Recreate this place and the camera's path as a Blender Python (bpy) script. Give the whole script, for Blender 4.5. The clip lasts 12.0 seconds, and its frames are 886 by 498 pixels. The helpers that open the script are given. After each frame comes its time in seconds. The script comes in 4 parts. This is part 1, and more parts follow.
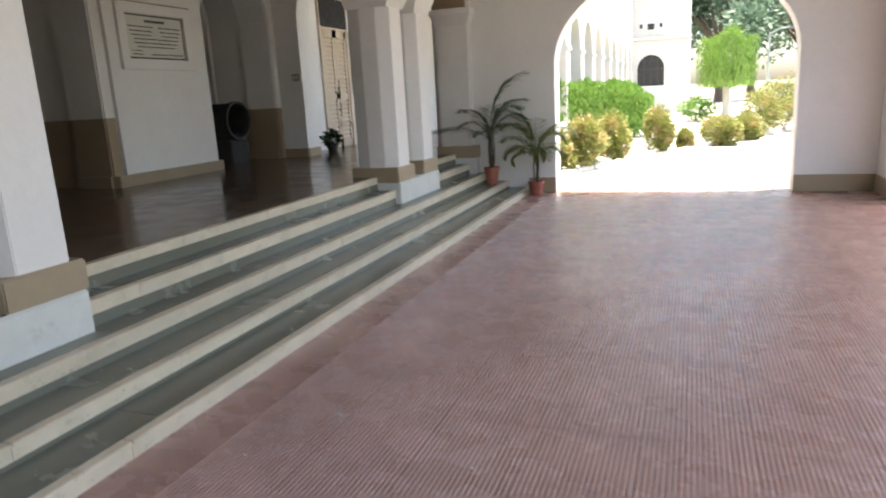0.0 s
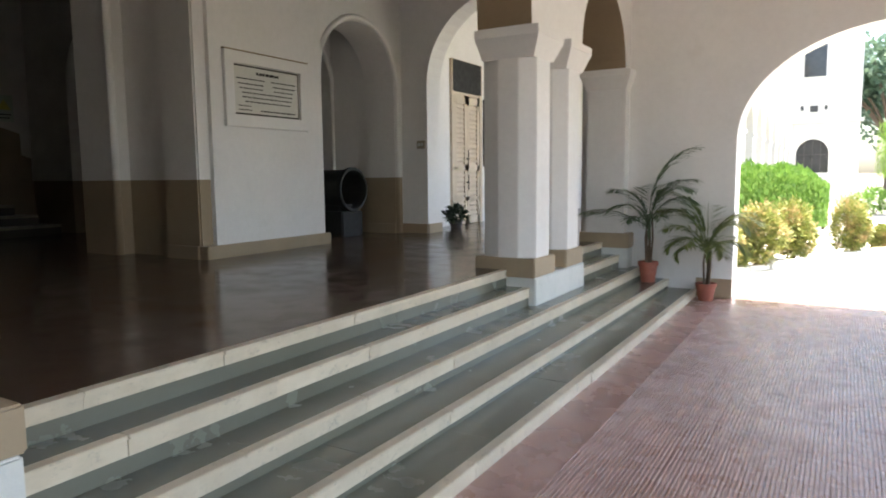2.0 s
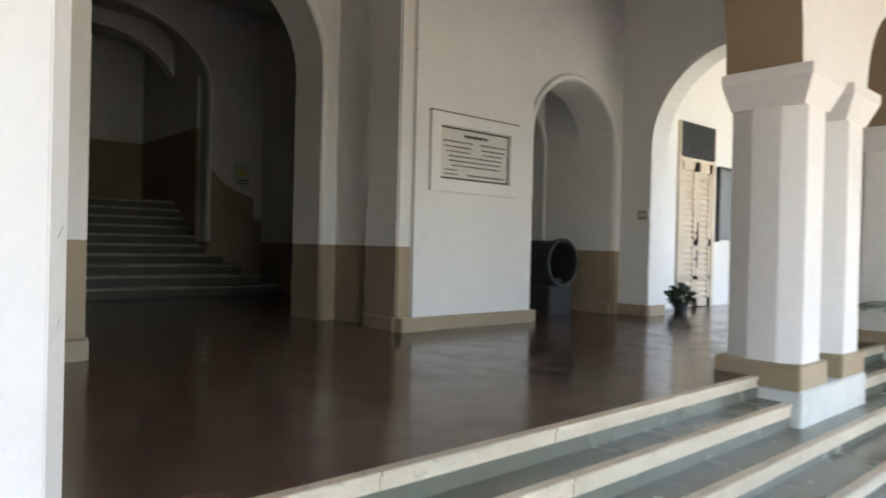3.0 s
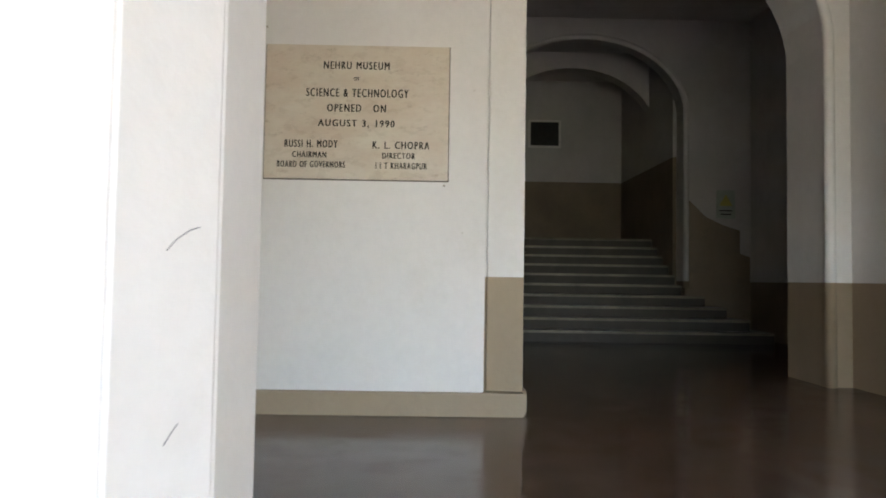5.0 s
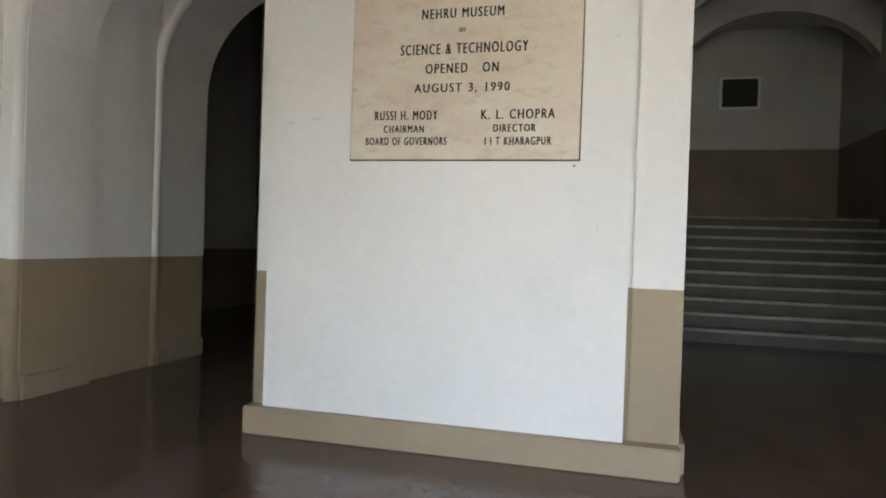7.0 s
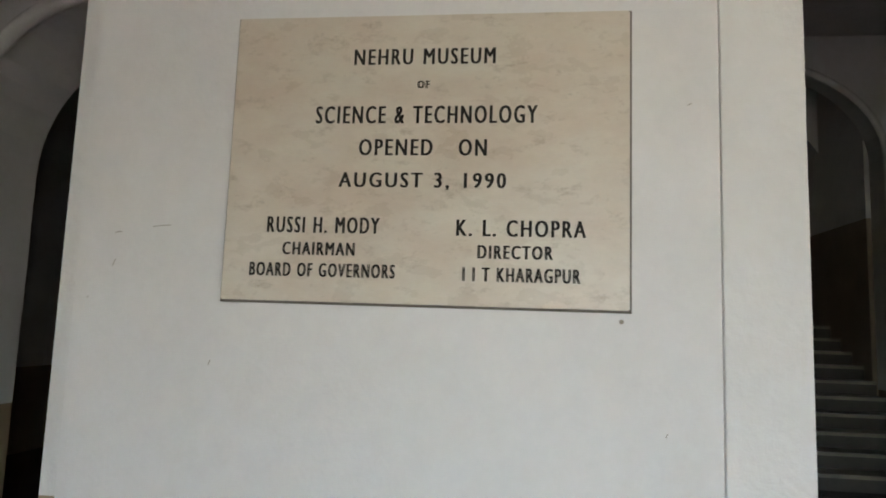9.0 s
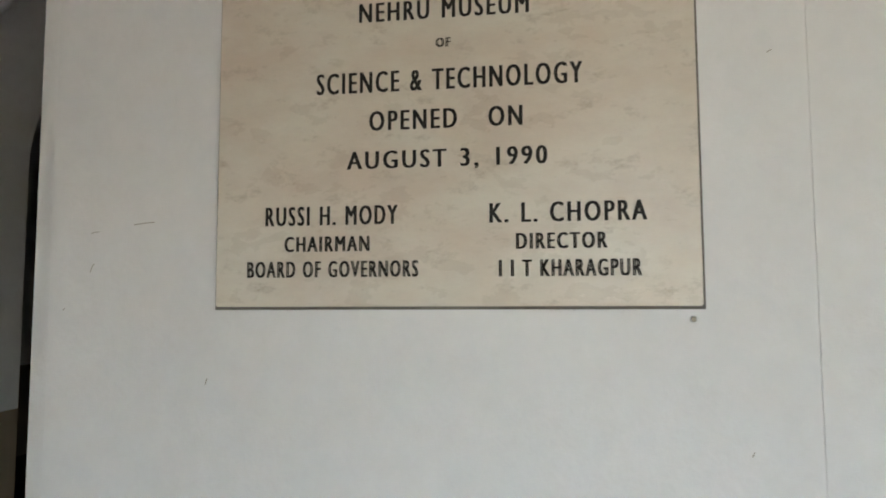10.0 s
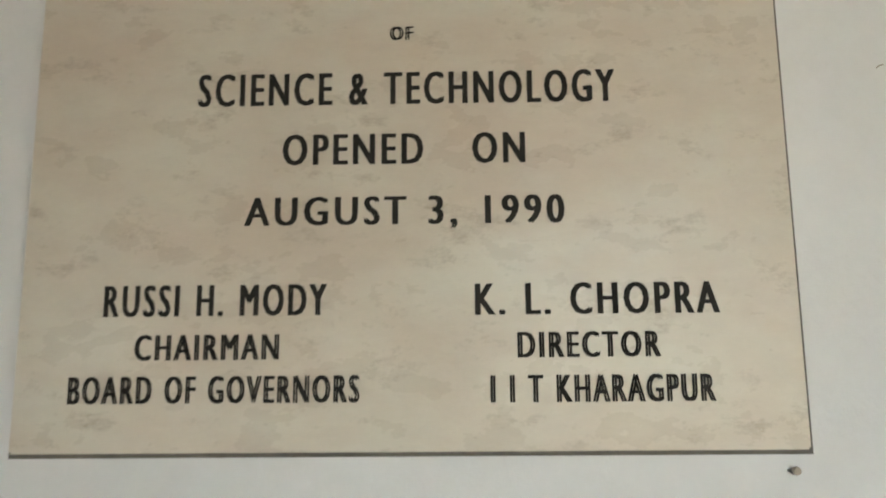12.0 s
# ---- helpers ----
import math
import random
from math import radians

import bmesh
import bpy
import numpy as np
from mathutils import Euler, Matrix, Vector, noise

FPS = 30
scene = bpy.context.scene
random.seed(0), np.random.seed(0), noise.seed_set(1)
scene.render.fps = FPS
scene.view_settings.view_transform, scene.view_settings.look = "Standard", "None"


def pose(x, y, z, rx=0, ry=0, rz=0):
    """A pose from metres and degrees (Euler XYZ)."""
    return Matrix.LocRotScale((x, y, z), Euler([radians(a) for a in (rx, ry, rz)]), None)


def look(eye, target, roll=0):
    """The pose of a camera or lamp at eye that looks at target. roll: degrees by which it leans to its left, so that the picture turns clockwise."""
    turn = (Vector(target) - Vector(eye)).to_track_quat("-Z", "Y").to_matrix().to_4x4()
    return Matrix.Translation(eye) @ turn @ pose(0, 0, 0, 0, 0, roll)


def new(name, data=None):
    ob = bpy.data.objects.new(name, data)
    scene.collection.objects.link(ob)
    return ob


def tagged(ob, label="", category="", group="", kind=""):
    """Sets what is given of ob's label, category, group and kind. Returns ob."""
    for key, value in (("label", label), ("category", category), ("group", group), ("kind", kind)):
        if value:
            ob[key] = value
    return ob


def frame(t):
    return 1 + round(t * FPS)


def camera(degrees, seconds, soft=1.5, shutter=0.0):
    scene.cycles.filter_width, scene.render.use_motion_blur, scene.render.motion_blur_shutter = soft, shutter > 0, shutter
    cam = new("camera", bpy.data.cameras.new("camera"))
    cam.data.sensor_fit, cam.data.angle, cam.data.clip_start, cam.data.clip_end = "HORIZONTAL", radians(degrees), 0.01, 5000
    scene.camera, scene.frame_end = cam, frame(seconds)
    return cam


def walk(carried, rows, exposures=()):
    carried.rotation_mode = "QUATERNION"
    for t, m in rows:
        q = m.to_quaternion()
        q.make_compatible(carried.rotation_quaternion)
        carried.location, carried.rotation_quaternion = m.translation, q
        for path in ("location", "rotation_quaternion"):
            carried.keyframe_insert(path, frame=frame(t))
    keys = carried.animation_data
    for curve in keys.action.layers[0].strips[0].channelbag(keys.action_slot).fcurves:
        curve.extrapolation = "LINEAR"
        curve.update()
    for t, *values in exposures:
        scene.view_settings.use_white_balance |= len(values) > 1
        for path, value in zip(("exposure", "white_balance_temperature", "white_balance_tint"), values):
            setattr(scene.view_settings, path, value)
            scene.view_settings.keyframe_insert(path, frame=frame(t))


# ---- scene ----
cam = camera(67.0, 12.0, soft=1.8, shutter=0.3)
PATH = [
    (0, (1.544, 0.457, 1.646), (0.853, 2.281, 1.203), -3.2),
    (0.5, (1.252, 0.903, 1.649), (0.387, 2.667, 1.277), -5.8),
    (1, (1.006, 1.269, 1.594), (0.06, 2.993, 1.23), -4.5),
    (1.5, (0.769, 1.704, 1.643), (-0.206, 3.434, 1.407), -3.9),
    (2, (0.638, 2.166, 1.62), (-0.383, 3.872, 1.404), -0.6),
    (2.5, (0.27, 2.59, 1.61), (-0.902, 4.202, 1.461), 2.75),
    (3, (0.02, 2.95, 1.63), (-1.481, 4.271, 1.62), 1.35),
    (3.5, (-0.194, 3.285, 1.63), (-1.889, 4.345, 1.59), 0.0),
    (3.7, (-0.312, 3.405, 1.619), (-2.118, 4.265, 1.629), 2.2),
    (4.1, (-0.55, 3.53, 1.61), (-2.475, 4.065, 1.66), 1.6),
    (4.5, (-0.81, 3.62, 1.605), (-2.795, 3.865, 1.675), 1.0),
    (4.9, (-1.08, 3.685, 1.6), (-3.08, 3.735, 1.683), 0.6),
    (5.3, (-1.378, 3.74, 1.592), (-3.374, 3.683, 1.693), 0.4),
    (5.5, (-1.471, 3.776, 1.627), (-3.462, 3.614, 1.724), -3.1),
    (6, (-1.717, 3.868, 1.707), (-3.698, 3.666, 1.891), -2.6),
    (6.5, (-1.95, 3.973, 1.806), (-3.888, 3.499, 1.946), 0.6),
    (6.8, (-2.049, 3.989, 1.812), (-3.968, 3.427, 1.821), 1.0),
    (7, (-2.192, 3.987, 1.803), (-4.127, 3.478, 1.786), 1.9),
    (7.5, (-2.629, 3.912, 1.953), (-4.569, 3.46, 2.123), 1.4),
    (9.3, (-3.747, 3.446, 2.2), (-5.721, 3.217, 2.432), 2.0),
    (9.5, (-3.803, 3.458, 2.221), (-5.773, 3.173, 2.419), 1.4),
    (10, (-3.944, 3.393, 2.261), (-5.917, 3.108, 2.414), -0.2),
    (10.5, (-4.134, 3.336, 2.249), (-6.1, 3.074, 2.503), -1.6),
    (11, (-4.308, 3.259, 2.349), (-6.296, 3.107, 2.509), -1.5),
    (11.5, (-4.432, 3.196, 2.364), (-6.418, 3.125, 2.582), 0.9),
    (12, (-4.55, 3.238, 2.404), (-6.528, 3.207, 2.694), -0.5),
]
walk(cam, [(t, look(eye, target, roll)) for t, eye, target, roll in PATH],
     exposures=[(0.0, 2.35, 6950, 9), (2.0, 2.65, 6800, 8), (2.5, 2.85, 6750, 7), (3.0, 3.25, 6650, 6), (3.7, 3.8, 6550, 6), (5.3, 3.7, 6550, 8),
                (6.0, 3.9, 6400, 8), (7.0, 3.98, 6350, 8), (7.5, 3.8, 6350, 8), (9.3, 3.65, 6250, 6), (10.5, 3.65, 6250, 5), (12.0, 3.78, 6400, 3)])

# ---- world, sun ----
world = bpy.data.worlds.new("sky_world")
scene.world = world
world.use_nodes = True
wn = world.node_tree.nodes
sky = wn.new("ShaderNodeTexSky")
sky.sky_type = 'NISHITA'
sky.sun_disc = False
sky.sun_elevation, sky.sun_rotation = radians(76), radians(60)
sky.dust_density, sky.air_density = 3.0, 1.0
wn["Background"].inputs["Strength"].default_value = 0.15
world.node_tree.links.new(sky.outputs[0], wn["Background"].inputs[0])
sun = new("sun", bpy.data.lights.new("sun", 'SUN'))
sun.data.energy, sun.data.angle, sun.data.color = 3.4, radians(0.6), (1.0, 0.95, 0.86)
sun.matrix_world = look((2.2, 1.25, 10.2), (0, 0, 0))


# ---- materials ----
def nodes_of(name):
    m = bpy.data.materials.new(name)
    m.use_nodes = True
    nt = m.node_tree
    return m, nt, nt.nodes["Principled BSDF"]


def mix(nt, fac, a, b, blend='MIX'):
    n = nt.nodes.new("ShaderNodeMix")
    n.data_type, n.blend_type = 'RGBA', blend
    for slot, v in ((0, fac), (6, a), (7, b)):
        if isinstance(v, (int, float)):
            n.inputs[slot].default_value = v
        elif isinstance(v, tuple):
            n.inputs[slot].default_value = (*v, 1)
        else:
            nt.links.new(v, n.inputs[slot])
    return n.outputs[2]


def coord(nt, scale=(1, 1, 1)):
    geo = nt.nodes.new("ShaderNodeNewGeometry")
    mp = nt.nodes.new("ShaderNodeMapping")
    mp.inputs["Scale"].default_value = scale
    nt.links.new(geo.outputs["Position"], mp.inputs[0])
    return mp.outputs[0]


def noise_tex(nt, vec, scale, detail=4, rough=0.6, lo=0.35, hi=0.65):
    n = nt.nodes.new("ShaderNodeTexNoise")
    n.inputs["Scale"].default_value, n.inputs["Detail"].default_value, n.inputs["Roughness"].default_value = scale, detail, rough
    nt.links.new(vec, n.inputs["Vector"])
    r = nt.nodes.new("ShaderNodeMapRange")
    r.inputs[1].default_value, r.inputs[2].default_value = lo, hi
    nt.links.new(n.outputs[0], r.inputs[0])
    return r.outputs[0]


def bump(nt, bsdf, height, strength, dist=0.01):
    b = nt.nodes.new("ShaderNodeBump")
    b.inputs["Strength"].default_value, b.inputs["Distance"].default_value = strength, dist
    nt.links.new(height, b.inputs["Height"])
    nt.links.new(b.outputs[0], bsdf.inputs["Normal"])


def surface(name, base, second, stain=None, rough=0.6, big=0.8, small=18, bumpy=0.15, bump_scale=60, stretch=(1, 1, 1),
            stain_amount=0.5, spec=0.5, random_amount=0.0, metal=0.0, rough_var=0.08):
    """Two-scale varied surface: base and second colour in broad patches, fine grain, stains of their own shape."""
    m, nt, b = nodes_of(name)
    v = coord(nt, stretch)
    c = mix(nt, noise_tex(nt, v, big, 5), base, second)
    g = noise_tex(nt, v, small, 6, 0.7, 0.3, 0.7)
    c = mix(nt, 0.18, c, mix(nt, g, tuple(x * 0.8 for x in base), tuple(min(1, x * 1.12) for x in base)))
    if stain:
        s = noise_tex(nt, v, big * 2.3, 8, 0.75, 0.56, 0.72)
        sm = nt.nodes.new("ShaderNodeMath")
        sm.operation = 'MULTIPLY'
        sm.inputs[1].default_value = stain_amount
        nt.links.new(s, sm.inputs[0])
        c = mix(nt, sm.outputs[0], c, stain)
    if random_amount:
        info = nt.nodes.new("ShaderNodeObjectInfo")
        hs = nt.nodes.new("ShaderNodeHueSaturation")
        rr = nt.nodes.new("ShaderNodeMapRange")
        rr.inputs[3].default_value, rr.inputs[4].default_value = 1 - random_amount, 1 + random_amount
        nt.links.new(info.outputs["Random"], rr.inputs[0])
        nt.links.new(rr.outputs[0], hs.inputs["Value"])
        nt.links.new(c, hs.inputs["Color"])
        c = hs.outputs[0]
    nt.links.new(c, b.inputs["Base Color"])
    rm = nt.nodes.new("ShaderNodeMapRange")
    rm.inputs[3].default_value, rm.inputs[4].default_value = max(0.03, rough - rough_var), min(1, rough + rough_var)
    nt.links.new(noise_tex(nt, v, big * 3, 5), rm.inputs[0])
    nt.links.new(rm.outputs[0], b.inputs["Roughness"])
    b.inputs["Specular IOR Level"].default_value = spec
    b.inputs["Metallic"].default_value = metal
    if bumpy:
        bump(nt, b, noise_tex(nt, v, bump_scale, 5), bumpy, 0.004)
    return m


WHITE, WHITE2 = (0.75, 0.735, 0.718), (0.70, 0.685, 0.665)
TAN, TAN2 = (0.34, 0.265, 0.175), (0.29, 0.225, 0.15)
plaster = surface("plaster_white", WHITE, WHITE2, (0.60, 0.58, 0.54), 0.7, 0.7, 14, 0.12, 30, stain_amount=0.3, spec=0.3)
tan_paint = surface("tan_oil_paint", TAN, TAN2, (0.22, 0.17, 0.115), 0.5, 1.1, 16, 0.25, 30, stain_amount=0.4)


def dado_material(name, level, white=WHITE, white2=WHITE2, tan=TAN, tan2=TAN2):
    """White limewash above, tan oil paint below a painted line at that height."""
    m, nt, b = nodes_of(name)
    v = coord(nt)
    geo = nt.nodes.new("ShaderNodeNewGeometry")
    sep = nt.nodes.new("ShaderNodeSeparateXYZ")
    nt.links.new(geo.outputs["Position"], sep.inputs[0])
    edge = nt.nodes.new("ShaderNodeMath")
    edge.operation = 'LESS_THAN'
    edge.inputs[1].default_value = level
    nt.links.new(sep.outputs[2], edge.inputs[0])
    up = mix(nt, noise_tex(nt, v, 0.8, 5), white, white2)
    low = mix(nt, noise_tex(nt, v, 1.1, 6), tan, tan2)
    c = mix(nt, edge.outputs[0], up, low)
    c = mix(nt, 0.09, c, mix(nt, noise_tex(nt, v, 15, 6), (0.6, 0.57, 0.5), (1, 1, 1)), 'MULTIPLY')
    nt.links.new(c, b.inputs["Base Color"])
    b.inputs["Roughness"].default_value = 0.6
    bump(nt, b, noise_tex(nt, v, 35, 5), 0.25, 0.004)
    return m


dado_wall = dado_material("dado_wall_paint", 1.61)
# stair hall copies of white and tan, darkened for its shade; stains are random
HALL_DIM, HALL_DIM2 = (0.56, 0.545, 0.535), (0.44, 0.43, 0.42)
HALL_TAN_DIM, HALL_TAN_DIM2 = (0.22, 0.175, 0.12), (0.16, 0.125, 0.085)
hall_wall = dado_material("dimmed_hall_distemper", 1.61, HALL_DIM, HALL_DIM2, HALL_TAN_DIM, HALL_TAN_DIM2)
hall_tan = surface("dimmed_hall_oil_paint", HALL_TAN_DIM, HALL_TAN_DIM2, (0.10, 0.08, 0.055), 0.5, 1.1, 16, 0.25, 30, stain_amount=0.5)
hall_plaster = surface("dimmed_hall_plaster", HALL_DIM, HALL_DIM2, (0.33, 0.31, 0.28), 0.8, 0.7, 14, 0.2, 30, stain_amount=0.5, spec=0.2)
dado_landing = dado_material("landing_dado_paint", 3.75, HALL_DIM, HALL_DIM2, HALL_TAN_DIM, HALL_TAN_DIM2)
arch_brown = surface("arch_brown_paint", (0.27, 0.20, 0.125), (0.23, 0.17, 0.105), None, 0.6, 1.0, 18, 0.2, 30)
base_grey = surface("plinth_whitewash", (0.62, 0.63, 0.60), (0.52, 0.54, 0.52), (0.36, 0.37, 0.35), 0.6, 2.5, 22, 0.3, 40, stain_amount=0.6)
oxide_floor = surface("polished_oxide_floor", (0.105, 0.068, 0.046), (0.075, 0.05, 0.036), (0.15, 0.10, 0.07), 0.17, 1.3, 25, 0.03, 9, stain_amount=0.4)
kota = surface("kota_stone_tread", (0.155, 0.157, 0.122), (0.125, 0.127, 0.098), (0.175, 0.172, 0.138), 0.25, 0.9, 30, 0.02, 50, rough_var=0.03, stain_amount=0.2, random_amount=0.1)
cream = surface("cream_marble_riser", (0.60, 0.53, 0.41), (0.50, 0.435, 0.325), (0.22, 0.195, 0.145), 0.42, 4.5, 30, 0.2, 60, stretch=(1, 1, 1.6), stain_amount=0.85, random_amount=0.08)
red_tile = surface("red_ribbed_tile", (0.40, 0.25, 0.21), (0.34, 0.20, 0.168), (0.46, 0.33, 0.29), 0.27, 1.2, 30, 0.2, 90, stain_amount=0.6, random_amount=0.06)
groove_tone = surface("darker_tile_groove", (0.33, 0.21, 0.185), (0.28, 0.175, 0.155), None, 0.4, 1.2, 30, 0.1, 90)
red_plain = surface("red_cement_floor", (0.385, 0.242, 0.205), (0.325, 0.195, 0.165), (0.44, 0.31, 0.275), 0.27, 1.0, 22, 0.12, 60, stain_amount=0.6)
marble = surface("veined_marble_tablet", (0.63, 0.575, 0.475), (0.575, 0.475, 0.375), (0.34, 0.275, 0.195), 0.32, 4.2, 34, 0.05, 60, stretch=(1, 0.75, 1.5), stain_amount=0.72)
tablet_grey = surface("grey_marble_tablet", (0.60, 0.585, 0.53), (0.52, 0.505, 0.455), None, 0.4, 3.0, 26, 0.05, 50)
gap_shade = surface("shadow_gap_dark", (0.17, 0.15, 0.125), (0.12, 0.105, 0.09), None, 0.8, 20, 60, 0.2, 80)
ink = surface("black_letter_paint", (0.022, 0.02, 0.018), (0.035, 0.031, 0.027), None, 0.6, 30, 90, 0, 50, spec=0.1)
dark_metal = surface("dark_painted_metal", (0.02, 0.021, 0.023), (0.028, 0.028, 0.028), (0.05, 0.035, 0.025), 0.5, 5, 40, 0.1, 80)
drum_paint = surface("grey_green_drum_paint", (0.02, 0.023, 0.021), (0.014, 0.016, 0.015), (0.03, 0.024, 0.018), 0.6, 4, 30, 0.15, 60)
black_hole = surface("black_opening", (0.012, 0.012, 0.013), (0.018, 0.018, 0.018), None, 0.7, 5, 40, 0, 80)
dark_wood = surface("dark_stained_wood", (0.05, 0.03, 0.02), (0.035, 0.022, 0.015), None, 0.4, 4, 30, 0.1, 60, stretch=(1, 1, 0.2))
door_paint = surface("cream_door_paint", (0.60, 0.50, 0.39), (0.53, 0.44, 0.34), (0.36, 0.29, 0.21), 0.5, 3, 24, 0.12, 50, stain_amount=0.5)
iron = surface("black_iron", (0.02, 0.02, 0.021), (0.035, 0.03, 0.028), None, 0.5, 8, 60, 0.1, 90, metal=0.5)
grey_board = surface("grey_metal_board", (0.16, 0.175, 0.19), (0.12, 0.13, 0.145), None, 0.4, 3, 30, 0.05, 50)
glass_dark = surface("dark_window_glass", (0.025, 0.027, 0.03), (0.04, 0.04, 0.042), None, 0.12, 3, 30, 0, 50)
terracotta = surface("terracotta_pot", (0.33, 0.10, 0.065), (0.26, 0.08, 0.052), (0.42, 0.24, 0.18), 0.65, 9, 50, 0.2, 70, stain_amount=0.5)
soil = surface("potting_soil", (0.05, 0.035, 0.024), (0.03, 0.022, 0.016), None, 0.95, 20, 90, 0.5, 120)
black_pot = surface("black_plastic_pot", (0.02, 0.02, 0.02), (0.03, 0.03, 0.03), None, 0.4, 8, 50, 0.05, 60)
switch_plastic = surface("aged_switch_plastic", (0.34, 0.30, 0.23), (0.28, 0.245, 0.19), None, 0.4, 20, 90, 0, 60)
sign_yellow = surface("yellow_sign_paint", (0.42, 0.40, 0.10), (0.36, 0.34, 0.09), None, 0.4, 15, 60, 0, 60)
sign_white = surface("white_sign_sheet", (0.36, 0.41, 0.36), (0.30, 0.34, 0.30), None, 0.4, 15, 60, 0, 60)
stair_stone = surface("pale_stair_stone", (0.25, 0.225, 0.165), (0.13, 0.118, 0.09), (0.06, 0.052, 0.04), 0.5, 3, 25, 0.2, 50, stain_amount=0.6)
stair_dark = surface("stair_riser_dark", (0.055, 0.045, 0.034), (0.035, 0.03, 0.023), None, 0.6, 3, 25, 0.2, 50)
facade = surface("facade_whitewash", (0.62, 0.605, 0.57), (0.54, 0.525, 0.49), (0.6, 0.57, 0.5), 0.85, 0.3, 6, 0.1, 12, stain_amount=0.3)
ground_mat = surface("pale_dusty_ground", (0.30, 0.265, 0.205), (0.25, 0.215, 0.165), (0.19, 0.16, 0.12), 0.9, 0.25, 6, 0.4, 25)
road_mat = surface("pale_concrete_drive", (0.50, 0.475, 0.43), (0.43, 0.41, 0.37), (0.30, 0.28, 0.24), 0.8, 0.4, 9, 0.3, 30, stain_amount=0.4)
# dark surfaces for ground out of view, chosen to limit bounce light
asphalt = surface("low_bounce_asphalt", (0.07, 0.068, 0.065), (0.055, 0.054, 0.052), (0.11, 0.10, 0.09), 0.85, 0.5, 12, 0.4, 60)
lawn_mat = surface("low_bounce_grass", (0.12, 0.125, 0.055), (0.16, 0.145, 0.075), (0.20, 0.165, 0.10), 0.9, 0.4, 14, 0.5, 40)
kerb_mat = surface("whitewashed_kerb", (0.66, 0.64, 0.58), (0.55, 0.53, 0.48), (0.34, 0.32, 0.28), 0.8, 3, 20, 0.3, 30)
bark = surface("whitewashed_bark", (0.55, 0.52, 0.46), (0.40, 0.37, 0.32), (0.16, 0.13, 0.10), 0.9, 4, 20, 0.6, 25, stretch=(1, 1, 0.3))
bark_dark = surface("brown_bark", (0.13, 0.095, 0.065), (0.09, 0.065, 0.045), None, 0.9, 4, 20, 0.6, 25, stretch=(1, 1, 0.3))


def leaf_material(name, a, b_, dry=None):
    m, nt, b = nodes_of(name)
    geo = nt.nodes.new("ShaderNodeNewGeometry")
    c = mix(nt, geo.outputs["Random Per Island"], a, b_)
    if dry:
        s = noise_tex(nt, coord(nt), 3.5, 5, 0.7, 0.5, 0.62)
        c = mix(nt, s, c, dry)
    nt.links.new(c, b.inputs["Base Color"])
    b.inputs["Roughness"].default_value = 0.5
    b.inputs["Subsurface Weight"].default_value = 0.0
    tr = nt.nodes.new("ShaderNodeBsdfTranslucent")
    nt.links.new(c, tr.inputs[0])
    ms = nt.nodes.new("ShaderNodeMixShader")
    ms.inputs[0].default_value = 0.3
    nt.links.new(b.outputs[0], ms.inputs[1])
    nt.links.new(tr.outputs[0], ms.inputs[2])
    nt.links.new(ms.outputs[0], nt.nodes["Material Output"].inputs[0])
    return m


palm_leaf = leaf_material("palm_leaf", (0.07, 0.115, 0.06), (0.13, 0.18, 0.09))
palm_leaf_2 = leaf_material("palm_leaf_yellow", (0.08, 0.13, 0.045), (0.20, 0.24, 0.06))
hedge_leaf = leaf_material("hedge_leaf", (0.11, 0.23, 0.035), (0.20, 0.34, 0.07))
shrub_leaf = leaf_material("shrub_leaf", (0.15, 0.20, 0.045), (0.32, 0.32, 0.09), (0.46, 0.34, 0.16))
tree_leaf = leaf_material("bright_tree_leaf", (0.14, 0.26, 0.04), (0.24, 0.38, 0.07))
# far leaves made paler and bluer, distance haze put into their colour
hazy_leaf = leaf_material("haze_tinted_leaf", (0.10, 0.17, 0.11), (0.16, 0.24, 0.16))
pot_leaf = leaf_material("dark_pot_leaf", (0.02, 0.035, 0.018), (0.035, 0.055, 0.025))


# ---- geometry helpers ----
def mesh_of(bm, name, material, smooth=False):
    me = bpy.data.meshes.new(name)
    bm.to_mesh(me)
    bm.free()
    me.materials.append(material)
    if smooth:
        for p in me.polygons:
            p.use_smooth = True
    return me


def part(name, bm, material, parent=None, label="", smooth=False):
    ob = new(name, mesh_of(bm, name, material, smooth))
    if parent is not None:
        ob.parent = parent
    if label:
        ob["label"] = label
    return ob


def thing(name, label, category, loc=(0, 0, 0), group="", kind=""):
    e = new(name)
    e.location = loc
    return tagged(e, label, category, group, kind)


def add_box(bm, lo, hi, bevel=0.0):
    vs = [bm.verts.new((x, y, z)) for x in (lo[0], hi[0]) for y in (lo[1], hi[1]) for z in (lo[2], hi[2])]
    fs = [bm.faces.new([vs[i] for i in f]) for f in ((0, 1, 3, 2), (4, 6, 7, 5), (0, 4, 5, 1), (2, 3, 7, 6), (0, 2, 6, 4), (1, 5, 7, 3))]
    if bevel:
        bmesh.ops.bevel(bm, geom=list({e for f in fs for e in f.edges}), offset=bevel, segments=2, affect='EDGES')
    return bm


def box(lo, hi, bevel=0.0):
    return add_box(bmesh.new(), lo, hi, bevel)


